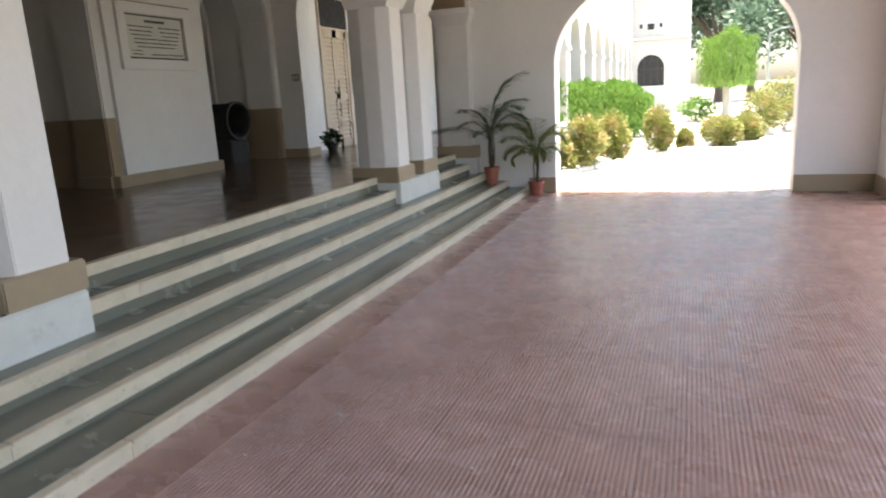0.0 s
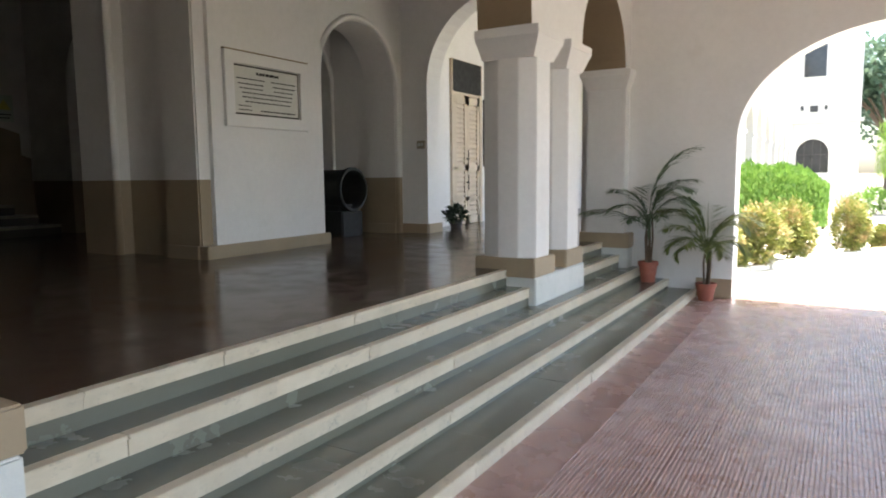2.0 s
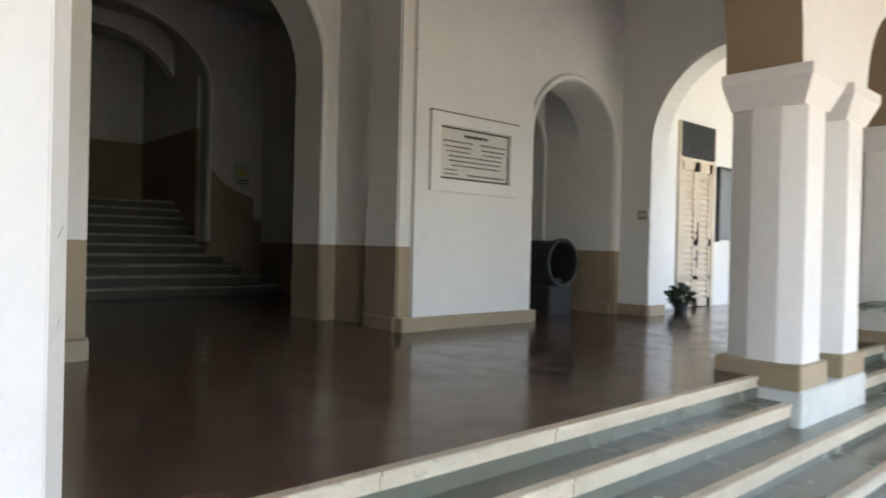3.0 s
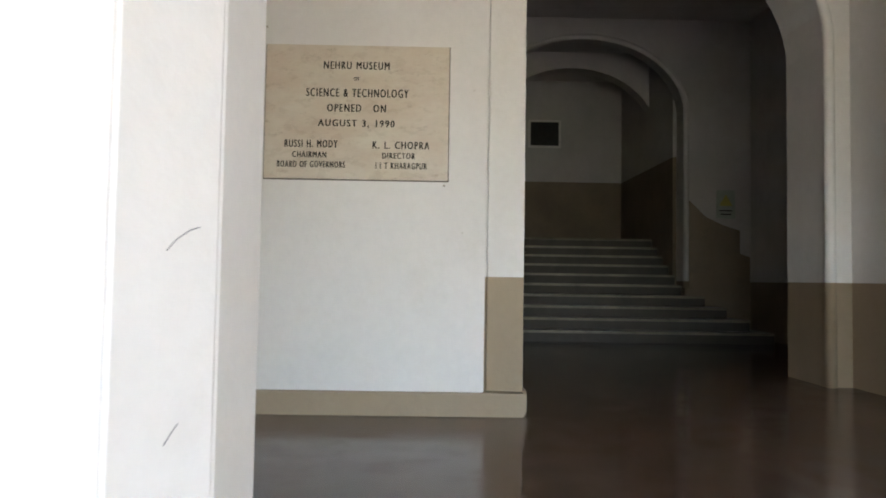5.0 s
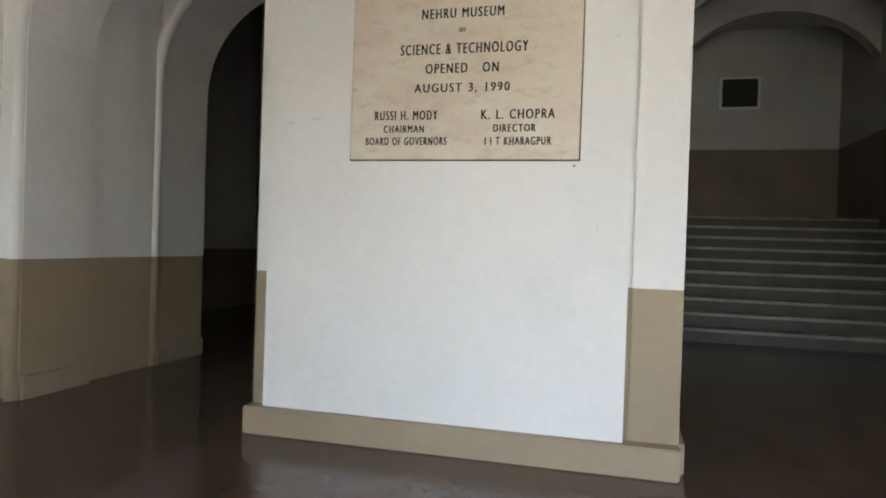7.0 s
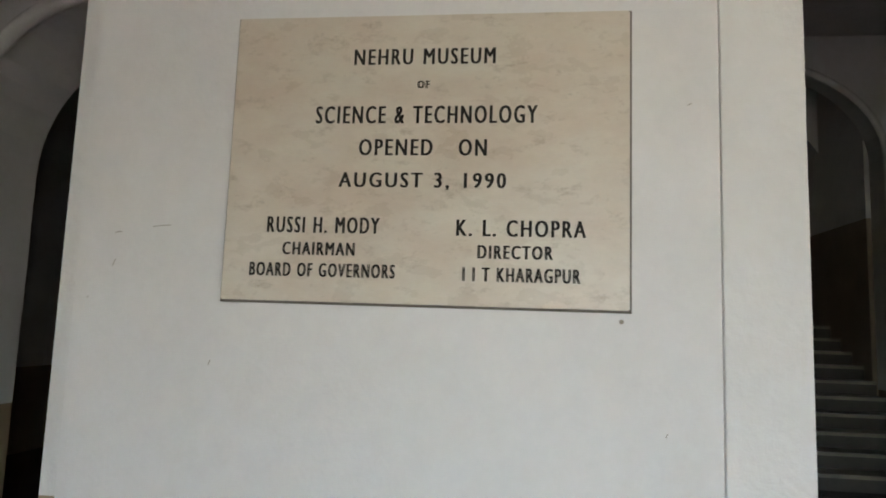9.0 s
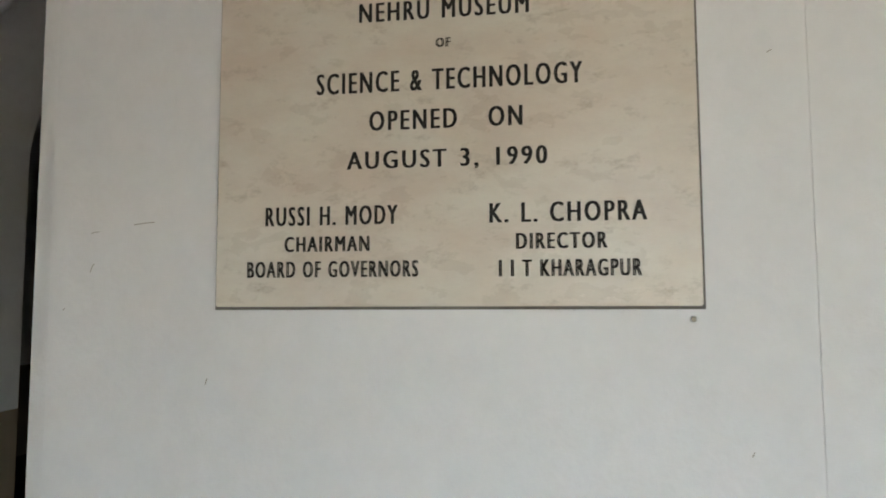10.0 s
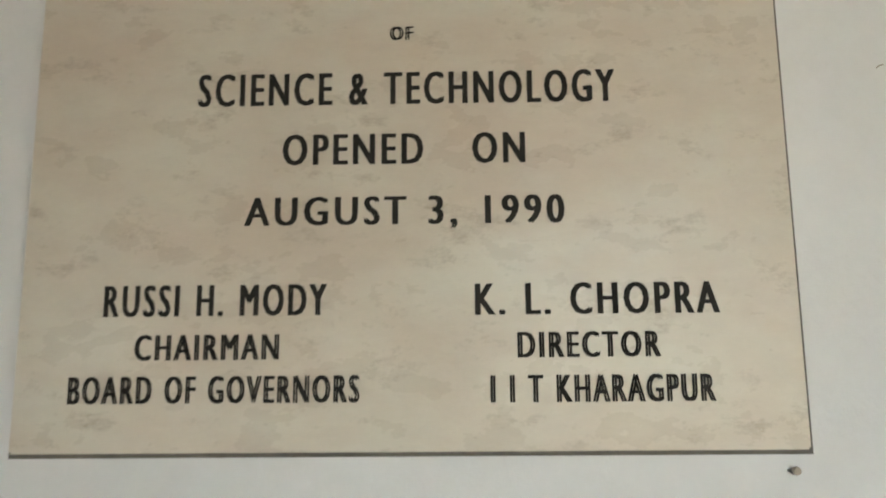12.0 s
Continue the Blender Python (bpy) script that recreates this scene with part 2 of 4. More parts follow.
def add_frustum(bm, a, b):
    va = [bm.verts.new((x, y, a[4])) for x, y in ((a[0], a[1]), (a[2], a[1]), (a[2], a[3]), (a[0], a[3]))]
    vb = [bm.verts.new((x, y, b[4])) for x, y in ((b[0], b[1]), (b[2], b[1]), (b[2], b[3]), (b[0], b[3]))]
    bm.faces.new(va[::-1])
    bm.faces.new(vb)
    for i in range(4):
        bm.faces.new((va[i], va[(i + 1) % 4], vb[(i + 1) % 4], vb[i]))
    return bm


def arch_line(c, half, spring, rise, n=28):
    """Points of an arch's curve from one springing to the other, along (across, up)."""
    return [(c - half * math.cos(math.pi * i / n), spring + rise * math.sin(math.pi * i / n)) for i in range(n + 1)]


def arched_wall(axis, a0, a1, u0, u1, z0, z1, openings):
    """A wall of thickness a0..a1 across `axis`, from u0 to u1 along, with arched openings (centre, half, spring, rise, base).
    Gives the wall's mesh and that of its soffits (arch undersides)."""
    wall, soffit = bmesh.new(), bmesh.new()

    def at(a, u, z):
        return (a, u, z) if axis == 'x' else (u, a, z)

    def quad(bm, p):
        bm.faces.new([bm.verts.new(at(*q)) for q in p])

    def slab(ua, ub, za, zb):
        for a in (a0, a1):
            quad(wall, [(a, ua, za), (a, ub, za), (a, ub, zb), (a, ua, zb)])

    u = u0
    for c, half, spring, rise, base in sorted(openings):
        slab(u, c - half, z0, z1)
        pts = arch_line(c, half, spring, rise)
        for (ua, za), (ub, zb) in zip(pts, pts[1:]):
            for a in (a0, a1):
                quad(wall, [(a, ua, za), (a, ub, zb), (a, ub, z1), (a, ua, z1)])
            quad(soffit, [(a0, ua, za), (a1, ua, za), (a1, ub, zb), (a0, ub, zb)])
        for s in (c - half, c + half):
            quad(wall, [(a0, s, base), (a1, s, base), (a1, s, spring), (a0, s, spring)])
        if base > z0:
            slab(c - half, c + half, z0, base)
            quad(wall, [(a0, c - half, base), (a1, c - half, base), (a1, c + half, base), (a0, c + half, base)])
        u = c + half
    slab(u, u1, z0, z1)
    for s in (u0, u1):
        quad(wall, [(a0, s, z0), (a1, s, z0), (a1, s, z1), (a0, s, z1)])
    quad(wall, [(a0, u0, z1), (a1, u0, z1), (a1, u1, z1), (a0, u1, z1)])
    for bm in (wall, soffit):
        bmesh.ops.remove_doubles(bm, verts=bm.verts, dist=0.0005)
        bmesh.ops.recalc_face_normals(bm, faces=bm.faces)
    return wall, soffit


def tube(bm, pts, radii, seg=8):
    rings = []
    for i, p in enumerate(pts):
        p = Vector(p)
        d = (Vector(pts[min(i + 1, len(pts) - 1)]) - Vector(pts[max(i - 1, 0)])).normalized()
        s = d.cross(Vector((0.31, 0.17, 0.93))).normalized()
        t = d.cross(s)
        r = radii[i] if isinstance(radii, (list, tuple)) else radii
        rings.append([bm.verts.new(p + r * (math.cos(2 * math.pi * k / seg) * s + math.sin(2 * math.pi * k / seg) * t)) for k in range(seg)])
    for a, b in zip(rings, rings[1:]):
        for k in range(seg):
            bm.faces.new((a[k], a[(k + 1) % seg], b[(k + 1) % seg], b[k]))
    bm.faces.new(rings[0][::-1])
    bm.faces.new(rings[-1])
    return bm


def lathe(profile, seg=28):
    bm = bmesh.new()
    rings = [[bm.verts.new((r * math.cos(2 * math.pi * k / seg), r * math.sin(2 * math.pi * k / seg), z)) for k in range(seg)] for r, z in profile]
    for a, b in zip(rings, rings[1:]):
        for k in range(seg):
            bm.faces.new((a[k], a[(k + 1) % seg], b[(k + 1) % seg], b[k]))
    bm.faces.new(rings[0][::-1])
    bm.faces.new(rings[-1])
    return bm


def structure(name, bm, material, label="", category="", smooth=False):
    return tagged(part(name, bm, material, smooth=smooth), label, category, kind="structure")


def arch_bead(name, x, c, half, spring, rise, z0, r, parent, material=None):
    """A rounded bead that runs up one jamb, round the arch and down the other."""
    pts = [(x, c - half, z0), (x, c - half, (z0 + spring) / 2)] + [(x, u, z) for u, z in arch_line(c, half, spring, rise)] + [(x, c + half, (z0 + spring) / 2), (x, c + half, z0)]
    return part(name, tube(bmesh.new(), pts, r, 10), material or dado_wall, parent, smooth=True)


# ---- setting: levels and lines of the plan ----
F, STEP3, STEP2, STEP1 = 0.69, 0.525, 0.35, 0.205
MID = 5.75                      # the porch mirrors about this line
Y0, Y1 = 0.04, 11.46            # inner faces of the porch's end walls
TOP = 6.0
W, WB = -5.62, -5.70            # pier panels, wall face behind them


def mirror(y):
    return 2 * MID - y


# floors
structure("floor_hall", box((-16.5, -6, F - 0.25), (-2.27, 30, F)), oxide_floor, "polished dark brown oxide floor", "floor")
structure("floor_porch", box((-1.0, Y0 - 1.2, -0.2), (4.6, Y1 + 0.35, -0.006)), red_plain, "worn red cement porch floor", "floor")

# end walls of the porch
for n, (ya, yb) in enumerate(((Y1, Y1 + 0.42), (Y0 - 0.42, Y0))):
    wb, sb = arched_wall('y', ya, yb, -2.6, 4.6, 0.0, TOP, [(1.195, 1.755, 2.05, 1.3, 0.0)])
    w_ = structure("wall_porch_end_%d" % (n + 1), wb, plaster, "off-white plastered wall with a wide arch", "wall")
    part("arch_soffit", sb, plaster, w_)
    s_ = 1 if n else -1
    yf = ya if n == 0 else yb
    for xa, xb in ((-1.0, -0.56), (2.95, 4.0)):
        part("skirting", box((xa, min(yf, yf + s_ * 0.025), 0), (xb + 0.003, max(yf, yf + s_ * 0.025), 0.25), 0.006), tan_paint, w_)

# front of the porch towards the drive, with one broad arch
wb, sb = arched_wall('x', 4.0, 4.5, Y0, Y1, 0.0, TOP, [(MID, 4.75, 2.9, 1.3, 0.0)])
front = structure("wall_porch_front", wb, plaster, "off-white plastered porch front with one broad arch", "wall")
part("arch_soffit", sb, plaster, front)
part("skirting", box((3.975, 10.52, 0), (4.0, Y1 - 0.03, 0.25), 0.006), tan_paint, front)

# arcade wall over the steps: spandrels above the paired columns
SX0, SX1 = -2.50, -1.93
wb, sb = arched_wall('x', SX0, SX1, Y0, Y1, 3.02, TOP, [(MID, 2.36, 3.03, 2.3, 3.02), (10.37, 0.86, 3.03, 0.88, 3.02), (mirror(10.37), 0.86, 3.03, 0.88, 3.02)])
arcade = structure("wall_arcade", wb, plaster, "white spandrel wall carried on paired columns", "wall")
part("arch_soffit", sb, arch_brown, arcade, "brown painted arch undersides")

# pier wall between verandah and hall
side_c, side_h = 10.36, 0.90
openings = [(MID + 0.06, 1.505, 4.1, 1.4, F), (side_c, side_h, 3.05, 0.87, F), (mirror(side_c), side_h, 3.05, 0.87, F)]
wb, sb = arched_wall('x', -6.28, WB, -6, 30, F, TOP, openings)
hallw = structure("wall_hall", wb, dado_wall, "white wall with tan dado and arched openings", "wall")
part("arch_soffit", sb, plaster, hallw)
for c, h, sp, r in ((side_c, side_h, 3.05, 0.87), (mirror(side_c), side_h, 3.05, 0.87)):
    arch_bead("arch_bead", WB + 0.01, c, h + 0.05, sp, r + 0.05, F, 0.045, hallw)
# infill between first and second wall
for ya, yb in ((7.40, 9.30), (2.20, 4.16), (11.30, 12.0), (-0.5, 0.20)):
    structure("wall_pier_core", box((-7.05, ya, F), (-6.28, yb, TOP)), dado_wall, "white pier core with tan dado", "wall")
wb, sb = arched_wall('x', -7.7, -7.05, -6, 14.5, F, TOP, [(MID, 1.42, 3.75, 1.3, F), (side_c, 0.93, 3.1, 0.93, F), (mirror(side_c), 0.93, 3.1, 0.93, F)])
second = structure("wall_hall_inner", wb, dado_wall, "inner white wall with tan dado and arches", "wall")
part("arch_soffit", sb, plaster, second)
for c, h, sp, r in ((MID, 1.42, 3.75, 1.3), (side_c, 0.93, 3.1, 0.93), (mirror(side_c), 0.93, 3.1, 0.93)):
    arch_bead("arch_bead", -7.04, c, h + 0.03, sp, r + 0.03, F, 0.05, second)
for c, h in ((MID + 0.06, 1.505), (side_c, side_h), (mirror(side_c), side_h)):
    for s in (-1, 1):
        e = c + s * h
        part("skirting", box((-6.28, min(e, e - s * 0.03), F), (WB - 0.005, max(e, e - s * 0.03), F + 0.155), 0.006), tan_paint, hallw)
        e2 = c + s * (1.42 if h > 1 else 0.93)
        part("skirting", box((-7.7, min(e2, e2 - s * 0.03), F), (-7.06, max(e2, e2 - s * 0.03), F + 0.155), 0.006), tan_paint, second)

# pier panels
for ya, yb in ((7.49, 9.40), (mirror(9.45), mirror(7.465))):
    p = structure("pier_panel", box((WB - 0.02, ya, F + 0.15), (W, yb, TOP), 0.004), plaster, "smooth white pier panel", "wall")
for ya, yb in ((7.315, 9.47), (1.95, 4.305)):
    structure("baseboard", box((WB - 0.1, ya, F), (-5.575, yb, F + 0.155), 0.008), tan_paint, "tan painted skirting", "skirting")

for ya, yb in ((4.056, 4.30), (7.33, 7.49), (1.955, 2.035), (9.42, 9.45)):
    structure("pier_strip", box((WB - 0.02, ya, F + 0.15), (WB + 0.022, yb, TOP), 0.003), dado_wall, "narrow white pier strip with tan foot", "wall")

# verandah cross wall with a tall arch towards the next range
for n, (ya, yb) in enumerate(((Y1 + 0.001, Y1 + 0.42), (Y0 - 0.42, Y0 - 0.001))):
    wb, sb = arched_wall('y', ya, yb, WB, -2.6, F, TOP, [(-3.9, 1.3, 3.08, 1.3, F)])
    cw = structure("wall_verandah_%d" % (n + 1), wb, plaster, "white cross wall with a tall arch", "wall")
    part("arch_soffit", sb, plaster, cw)
    yf = Y1 if n == 0 else Y0
    s = -1 if n == 0 else 1
    part("skirting", box((WB, min(yf, yf + s * 0.025), F), (-5.2, max(yf, yf + s * 0.025), F + 0.155), 0.006), tan_paint, cw)
    part("skirting", box((-5.205, ya, F), (-5.175, yb, F + 0.155), 0.006), tan_paint, cw)

# unseen closing walls added behind the hall and south verandah to shut out light
structure("wall_back", box((-16.6, -6, F - 0.2), (-16.4, 30, TOP)), hall_plaster, "unseen plain wall added to shut out light", "wall")
structure("wall_close_1", box((-16.4, -6.2, F - 0.2), (-6.3, -6, TOP)), plaster, "unseen plain wall added to shut out light", "wall")
structure("wall_close_2", box((-16.4, 14.5, F - 0.2), (-6.3, 14.7, TOP)), plaster, "unseen plain wall added to shut out light", "wall")
structure("wall_close_3", box((-6.3, -6.2, F - 0.2), (-2.1, -6.0, TOP)), plaster, "unseen plain wall added to shut out light", "wall")
structure("wall_close_south", box((-2.5, -6.2, -0.1), (-2.1, Y0 - 0.43, TOP)), plaster, "unseen plain wall added to darken the south verandah", "wall")

# ceilings
structure("ceiling", box((-7.05, -6, TOP), (4.6, Y1 + 0.5, TOP + 0.3)), plaster, "white plastered ceiling", "ceiling")
# hall ceiling takes the darkened plaster, the hall's shade set in its colour
structure("ceiling_hall", box((-16.4, -6, TOP + 0.001), (-7.051, Y1 + 0.5, TOP + 0.3)), hall_plaster, "hall ceiling in plaster darkened for shade", "ceiling")
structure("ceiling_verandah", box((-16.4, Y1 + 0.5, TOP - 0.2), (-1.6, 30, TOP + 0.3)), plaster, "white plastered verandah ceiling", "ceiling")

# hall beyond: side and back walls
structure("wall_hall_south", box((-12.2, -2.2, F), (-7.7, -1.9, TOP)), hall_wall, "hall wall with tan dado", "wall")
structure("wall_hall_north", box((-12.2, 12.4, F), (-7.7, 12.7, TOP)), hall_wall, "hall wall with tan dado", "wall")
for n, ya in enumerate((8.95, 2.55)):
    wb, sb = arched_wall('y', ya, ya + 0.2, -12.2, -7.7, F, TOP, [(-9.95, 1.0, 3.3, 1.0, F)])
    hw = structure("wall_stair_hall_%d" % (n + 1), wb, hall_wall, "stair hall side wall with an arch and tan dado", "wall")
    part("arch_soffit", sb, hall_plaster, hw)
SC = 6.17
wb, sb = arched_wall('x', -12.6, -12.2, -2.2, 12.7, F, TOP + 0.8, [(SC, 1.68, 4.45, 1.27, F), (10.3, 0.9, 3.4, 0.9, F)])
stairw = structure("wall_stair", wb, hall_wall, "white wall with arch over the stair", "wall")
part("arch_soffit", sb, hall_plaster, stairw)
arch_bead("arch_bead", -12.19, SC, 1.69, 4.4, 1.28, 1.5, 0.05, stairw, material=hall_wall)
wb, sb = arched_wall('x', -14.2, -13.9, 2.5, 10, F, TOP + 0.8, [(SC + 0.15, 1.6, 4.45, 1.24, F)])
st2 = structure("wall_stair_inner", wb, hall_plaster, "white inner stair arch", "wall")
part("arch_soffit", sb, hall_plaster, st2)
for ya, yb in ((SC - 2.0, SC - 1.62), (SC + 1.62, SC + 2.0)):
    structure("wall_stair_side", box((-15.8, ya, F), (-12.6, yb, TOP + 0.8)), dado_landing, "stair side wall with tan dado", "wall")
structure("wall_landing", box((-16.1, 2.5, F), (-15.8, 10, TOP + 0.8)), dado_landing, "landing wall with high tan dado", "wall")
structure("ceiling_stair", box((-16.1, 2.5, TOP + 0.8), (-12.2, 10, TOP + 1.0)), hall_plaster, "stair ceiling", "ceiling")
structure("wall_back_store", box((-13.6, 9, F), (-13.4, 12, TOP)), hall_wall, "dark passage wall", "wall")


# ---- steps of the porch ----
def riser_run(parent, x, za, zb, ya, yb, rng, band):
    y = ya
    while y < yb - 0.05:
        l = min(rng.uniform(0.75, 1.35), yb - y)
        if yb - y - l < 0.3:
            l = yb - y
        d = rng.uniform(-0.003, 0.003)
        part("riser_slab", box((x - 0.05, y + 0.0015, max(za, zb - band * 0.86)), (x + d, y + l - 0.0015, zb - 0.022)), cream, parent)
        part("nosing", box((x - 0.06, y + 0.0015, zb - 0.0215), (x + 0.012 + d, y + l - 0.0015, zb), 0.004), cream, parent)
        y += l


def tread_run(parent, x0, x1, z, ya, yb, rng):
    y = ya
    while y < yb - 0.05:
        l = min(rng.uniform(0.9, 1.6), yb - y)
        if yb - y - l < 0.4:
            l = yb - y
        part("tread_slab", box((x0, y + 0.001, z - 0.05), (x1, y + l - 0.001, z - 0.002 + rng.uniform(-0.0015, 0.0015))), kota, parent)
        y += l


rng = random.Random(4)
steps = thing("porch_steps", "four stone steps with grey-green treads and cream risers", "steps", kind="structure")
levels = [(-0.995, 0.0, 0.09, 0.12), (-1.355, 0.09, STEP1, 0.105), (-1.69, STEP1, STEP2, 0.112), (-1.968, STEP2, STEP3, 0.112), (-2.21, STEP3, F, 0.095)]
for i, (x, za, zb, band) in enumerate(levels):
    riser_run(steps, x, za - 0.03, zb, Y0, Y1, rng, band)
    part("riser_backing", box((x - 0.05, Y0, za - 0.03), (x - 0.006, Y1, zb - 0.03)), kota, steps)
    if i + 1 < len(levels):
        tread_run(steps, levels[i + 1][0] - 0.02, x - 0.055, zb, Y0, Y1, rng)
part("step_core", box((-2.26, Y0, -0.2), (-1.1, Y1, -0.02)), base_grey, steps)


# ---- paired columns ----
def column_pair(y_face, s):
    """Two square shafts on a shared plinth; y_face is the end towards the middle of the porch, s the way outwards."""
    e = thing("paired_column", "white paired square columns with flared capitals on a stepped plinth", "column", group="paired columns of the porch", kind="structure")

    def yr(a, b):
        return tuple(sorted((y_face + s * a, y_face + s * b)))
    a, b = yr(0.0, 1.42)
    part("plinth", box((-2.57, a, STEP2 - 0.05), (-1.9, b, 0.62), 0.012), base_grey, e, "chalky whitewashed plinth")
    for o in (0.0, 0.86):
        a, b = yr(o - 0.02, o + 0.53)
        part("base", box((-2.56, a, 0.619), (-1.905, b, 0.81), 0.012), tan_paint, e, "tan painted base block")
        a, b = yr(o + 0.0, o + 0.49)
        shaft = bmesh.new()
        ring = [(SX0, o + 0.075), (-2.305, o), (-2.09, o), (SX1, o + 0.075), (SX1, o + 0.415), (-2.09, o + 0.49), (-2.305, o + 0.49), (SX0, o + 0.415)]
        lo = [shaft.verts.new((x, y_face + s * v, 0.8)) for x, v in ring]
        hi = [shaft.verts.new((x, y_face + s * v, 2.80)) for x, v in ring]
        shaft.faces.new(lo)
        shaft.faces.new(hi)
        for k in range(8):
            shaft.faces.new((lo[k], lo[(k + 1) % 8], hi[(k + 1) % 8], hi[k]))
        bmesh.ops.recalc_face_normals(shaft, faces=shaft.faces)
        bmesh.ops.bevel(shaft, geom=list(shaft.edges), offset=0.006, segments=2, affect='EDGES')
        part("shaft", shaft, plaster, e)
        cap = bmesh.new()
        add_frustum(cap, (SX0 + 0.02, a, SX1, b, 2.74), (SX0 - 0.02, a - 0.08, SX1 + 0.08, b + 0.08, 2.93))
        add_box(cap, (SX0 - 0.025, a - 0.085, 2.929), (SX1 + 0.085, b + 0.085, 3.02), 0.008)
        part("capital", cap, plaster, e)
    return e


column_pair(8.16, 1)
col_a = column_pair(mirror(8.10), -1)
face = mirror(8.10)
for pts in ([(-2.055, 1.66), (-2.04, 1.655), (-2.02, 1.642), (-2.005, 1.626)], [(-2.03, 1.405), (-2.02, 1.395), (-2.01, 1.382)]):
    part("scuff", tube(bmesh.new(), [(x, face - (x + 2.09) / 0.16 * 0.075, z) for x, z in pts], 0.0009, 6), grey_board, col_a, "dark scuff mark")


def end_pier(y_face, s):
    e = thing("end_pier", "white engaged pier with capital and tan base", "column", group="engaged piers of the porch", kind="structure")
    a, b = sorted((y_face, y_face - s * 0.24))
    part("plinth", box((-2.52, a, STEP2 - 0.05), (-1.85, b, 0.62), 0.01), base_grey, e)
    part("base", box((-2.54, a - 0.01, 0.619), (-1.84, b + 0.01, 0.82), 0.01), tan_paint, e)
    a2, b2 = sorted((y_face, y_face - s * 0.19))
    part("shaft", box((-2.47, a2, 0.81), (-1.93, b2, 2.8), 0.01), plaster, e)
    cap = bmesh.new()
    add_frustum(cap, (-2.47, a2, -1.93, b2, 2.76), (-2.55, a2 - 0.06, -1.86, b2 + 0.06, 2.94))
    add_box(cap, (-2.555, a2 - 0.065, 2.939), (-1.855, b2 + 0.065, 3.02), 0.006)
    part("capital", cap, plaster, e)


end_pier(Y1, 1)
end_pier(Y0, -1)


# ---- tablets ----
def lettering(text, parent, x, yc, zc, width, height, name="lettering"):
    cu = bpy.data.curves.new(name, 'FONT')
    cu.body, cu.extrude, cu.resolution_u, cu.offset, cu.space_character = text, 0.0, 3, 0.0, 1.28
    cu.space_word = 1.2
    tmp = new("tmp_text", cu)
    bpy.context.view_layer.update()
    me = bpy.data.meshes.new_from_object(tmp)
    bpy.data.objects.remove(tmp)
    bpy.data.curves.remove(cu)
    xs = [v.co.x for v in me.vertices]
    ys = [v.co.y for v in me.vertices]
    cx, cy = (min(xs) + max(xs)) / 2, (min(ys) + max(ys)) / 2
    kx, ky = width / (max(xs) - min(xs)), height / (max(ys) - min(ys))
    line = new(name)
    line.parent = parent
    # each glyph is one island of faces: a letter of its own
    root = list(range(len(me.vertices)))

    def find(a):
        while root[a] != a:
            root[a] = root[root[a]]
            a = root[a]
        return a
    for p in me.polygons:
        for v in p.vertices[1:]:
            root[find(v)] = find(p.vertices[0])
    glyphs = {}
    for p in me.polygons:
        glyphs.setdefault(find(p.vertices[0]), []).append(p)
    for faces in glyphs.values():
        bm = bmesh.new()
        for k in (-1, 1):
            made = {}
            for p in faces:
                for v in p.vertices:
                    if v not in made:
                        co = me.vertices[v].co
                        made[v] = bm.verts.new((x + 0.0003 * k, yc + (co.x - cx) * kx + 0.0021 * k, zc + (co.y - cy) * ky))
                bm.faces.new([made[v] for v in p.vertices])
        part("letter", bm, ink, line)
    bpy.data.meshes.remove(me)
    return line


TY0, TY1, TZ0, TZ1 = 2.549, 3.776, 2.246, 3.149
tablet = thing("opening_tablet", "veined cream marble opening tablet with black lettering on the pier", "plaque")
part("slab", box((W - 0.01, TY0, TZ0), (W + 0.018, TY1, TZ1), 0.003), marble, tablet)
# larger dark plate behind the slab draws the shadow gap at its edges
part("gap_strip", box((W - 0.01, TY0 - 0.005, TZ0 - 0.008), (W + 0.007, TY1 + 0.007, TZ1 + 0.003)), gap_shade, tablet, "dark strip drawn as the shadow gap round the slab")
for text, u0, u1, v, h in (("NEHRU MUSEUM", 0.315, 0.672, 0.147, 0.052), ("OF", 0.480, 0.509, 0.247, 0.024),
                           ("SCIENCE & TECHNOLOGY", 0.222, 0.778, 0.353, 0.056), ("OPENED   ON", 0.338, 0.656, 0.467, 0.052),
                           ("AUGUST 3, 1990", 0.290, 0.705, 0.584, 0.054), ("RUSSI H. MODY", 0.112, 0.397, 0.737, 0.050),
                           ("CHAIRMAN", 0.155, 0.337, 0.818, 0.040), ("BOARD OF GOVERNORS", 0.073, 0.440, 0.890, 0.042),
                           ("K. L. CHOPRA", 0.590, 0.897, 0.739, 0.050), ("DIRECTOR", 0.643, 0.820, 0.818, 0.040),
                           ("I I T KHARAGPUR", 0.608, 0.885, 0.892, 0.042)):
    lettering(text, tablet, W + 0.0195, TY0 + (u0 + u1) / 2 * (TY1 - TY0), TZ1 - (v + 0.004) * (TZ1 - TZ0), (u1 - u0) * (TY1 - TY0), h)

plate = thing("inscription_tablet", "grey marble inscription tablet in a raised plaster frame", "plaque")
fy0, fy1, fz0, fz1 = 7.675, 9.07, 2.235, 3.12
frame_bm = bmesh.new()
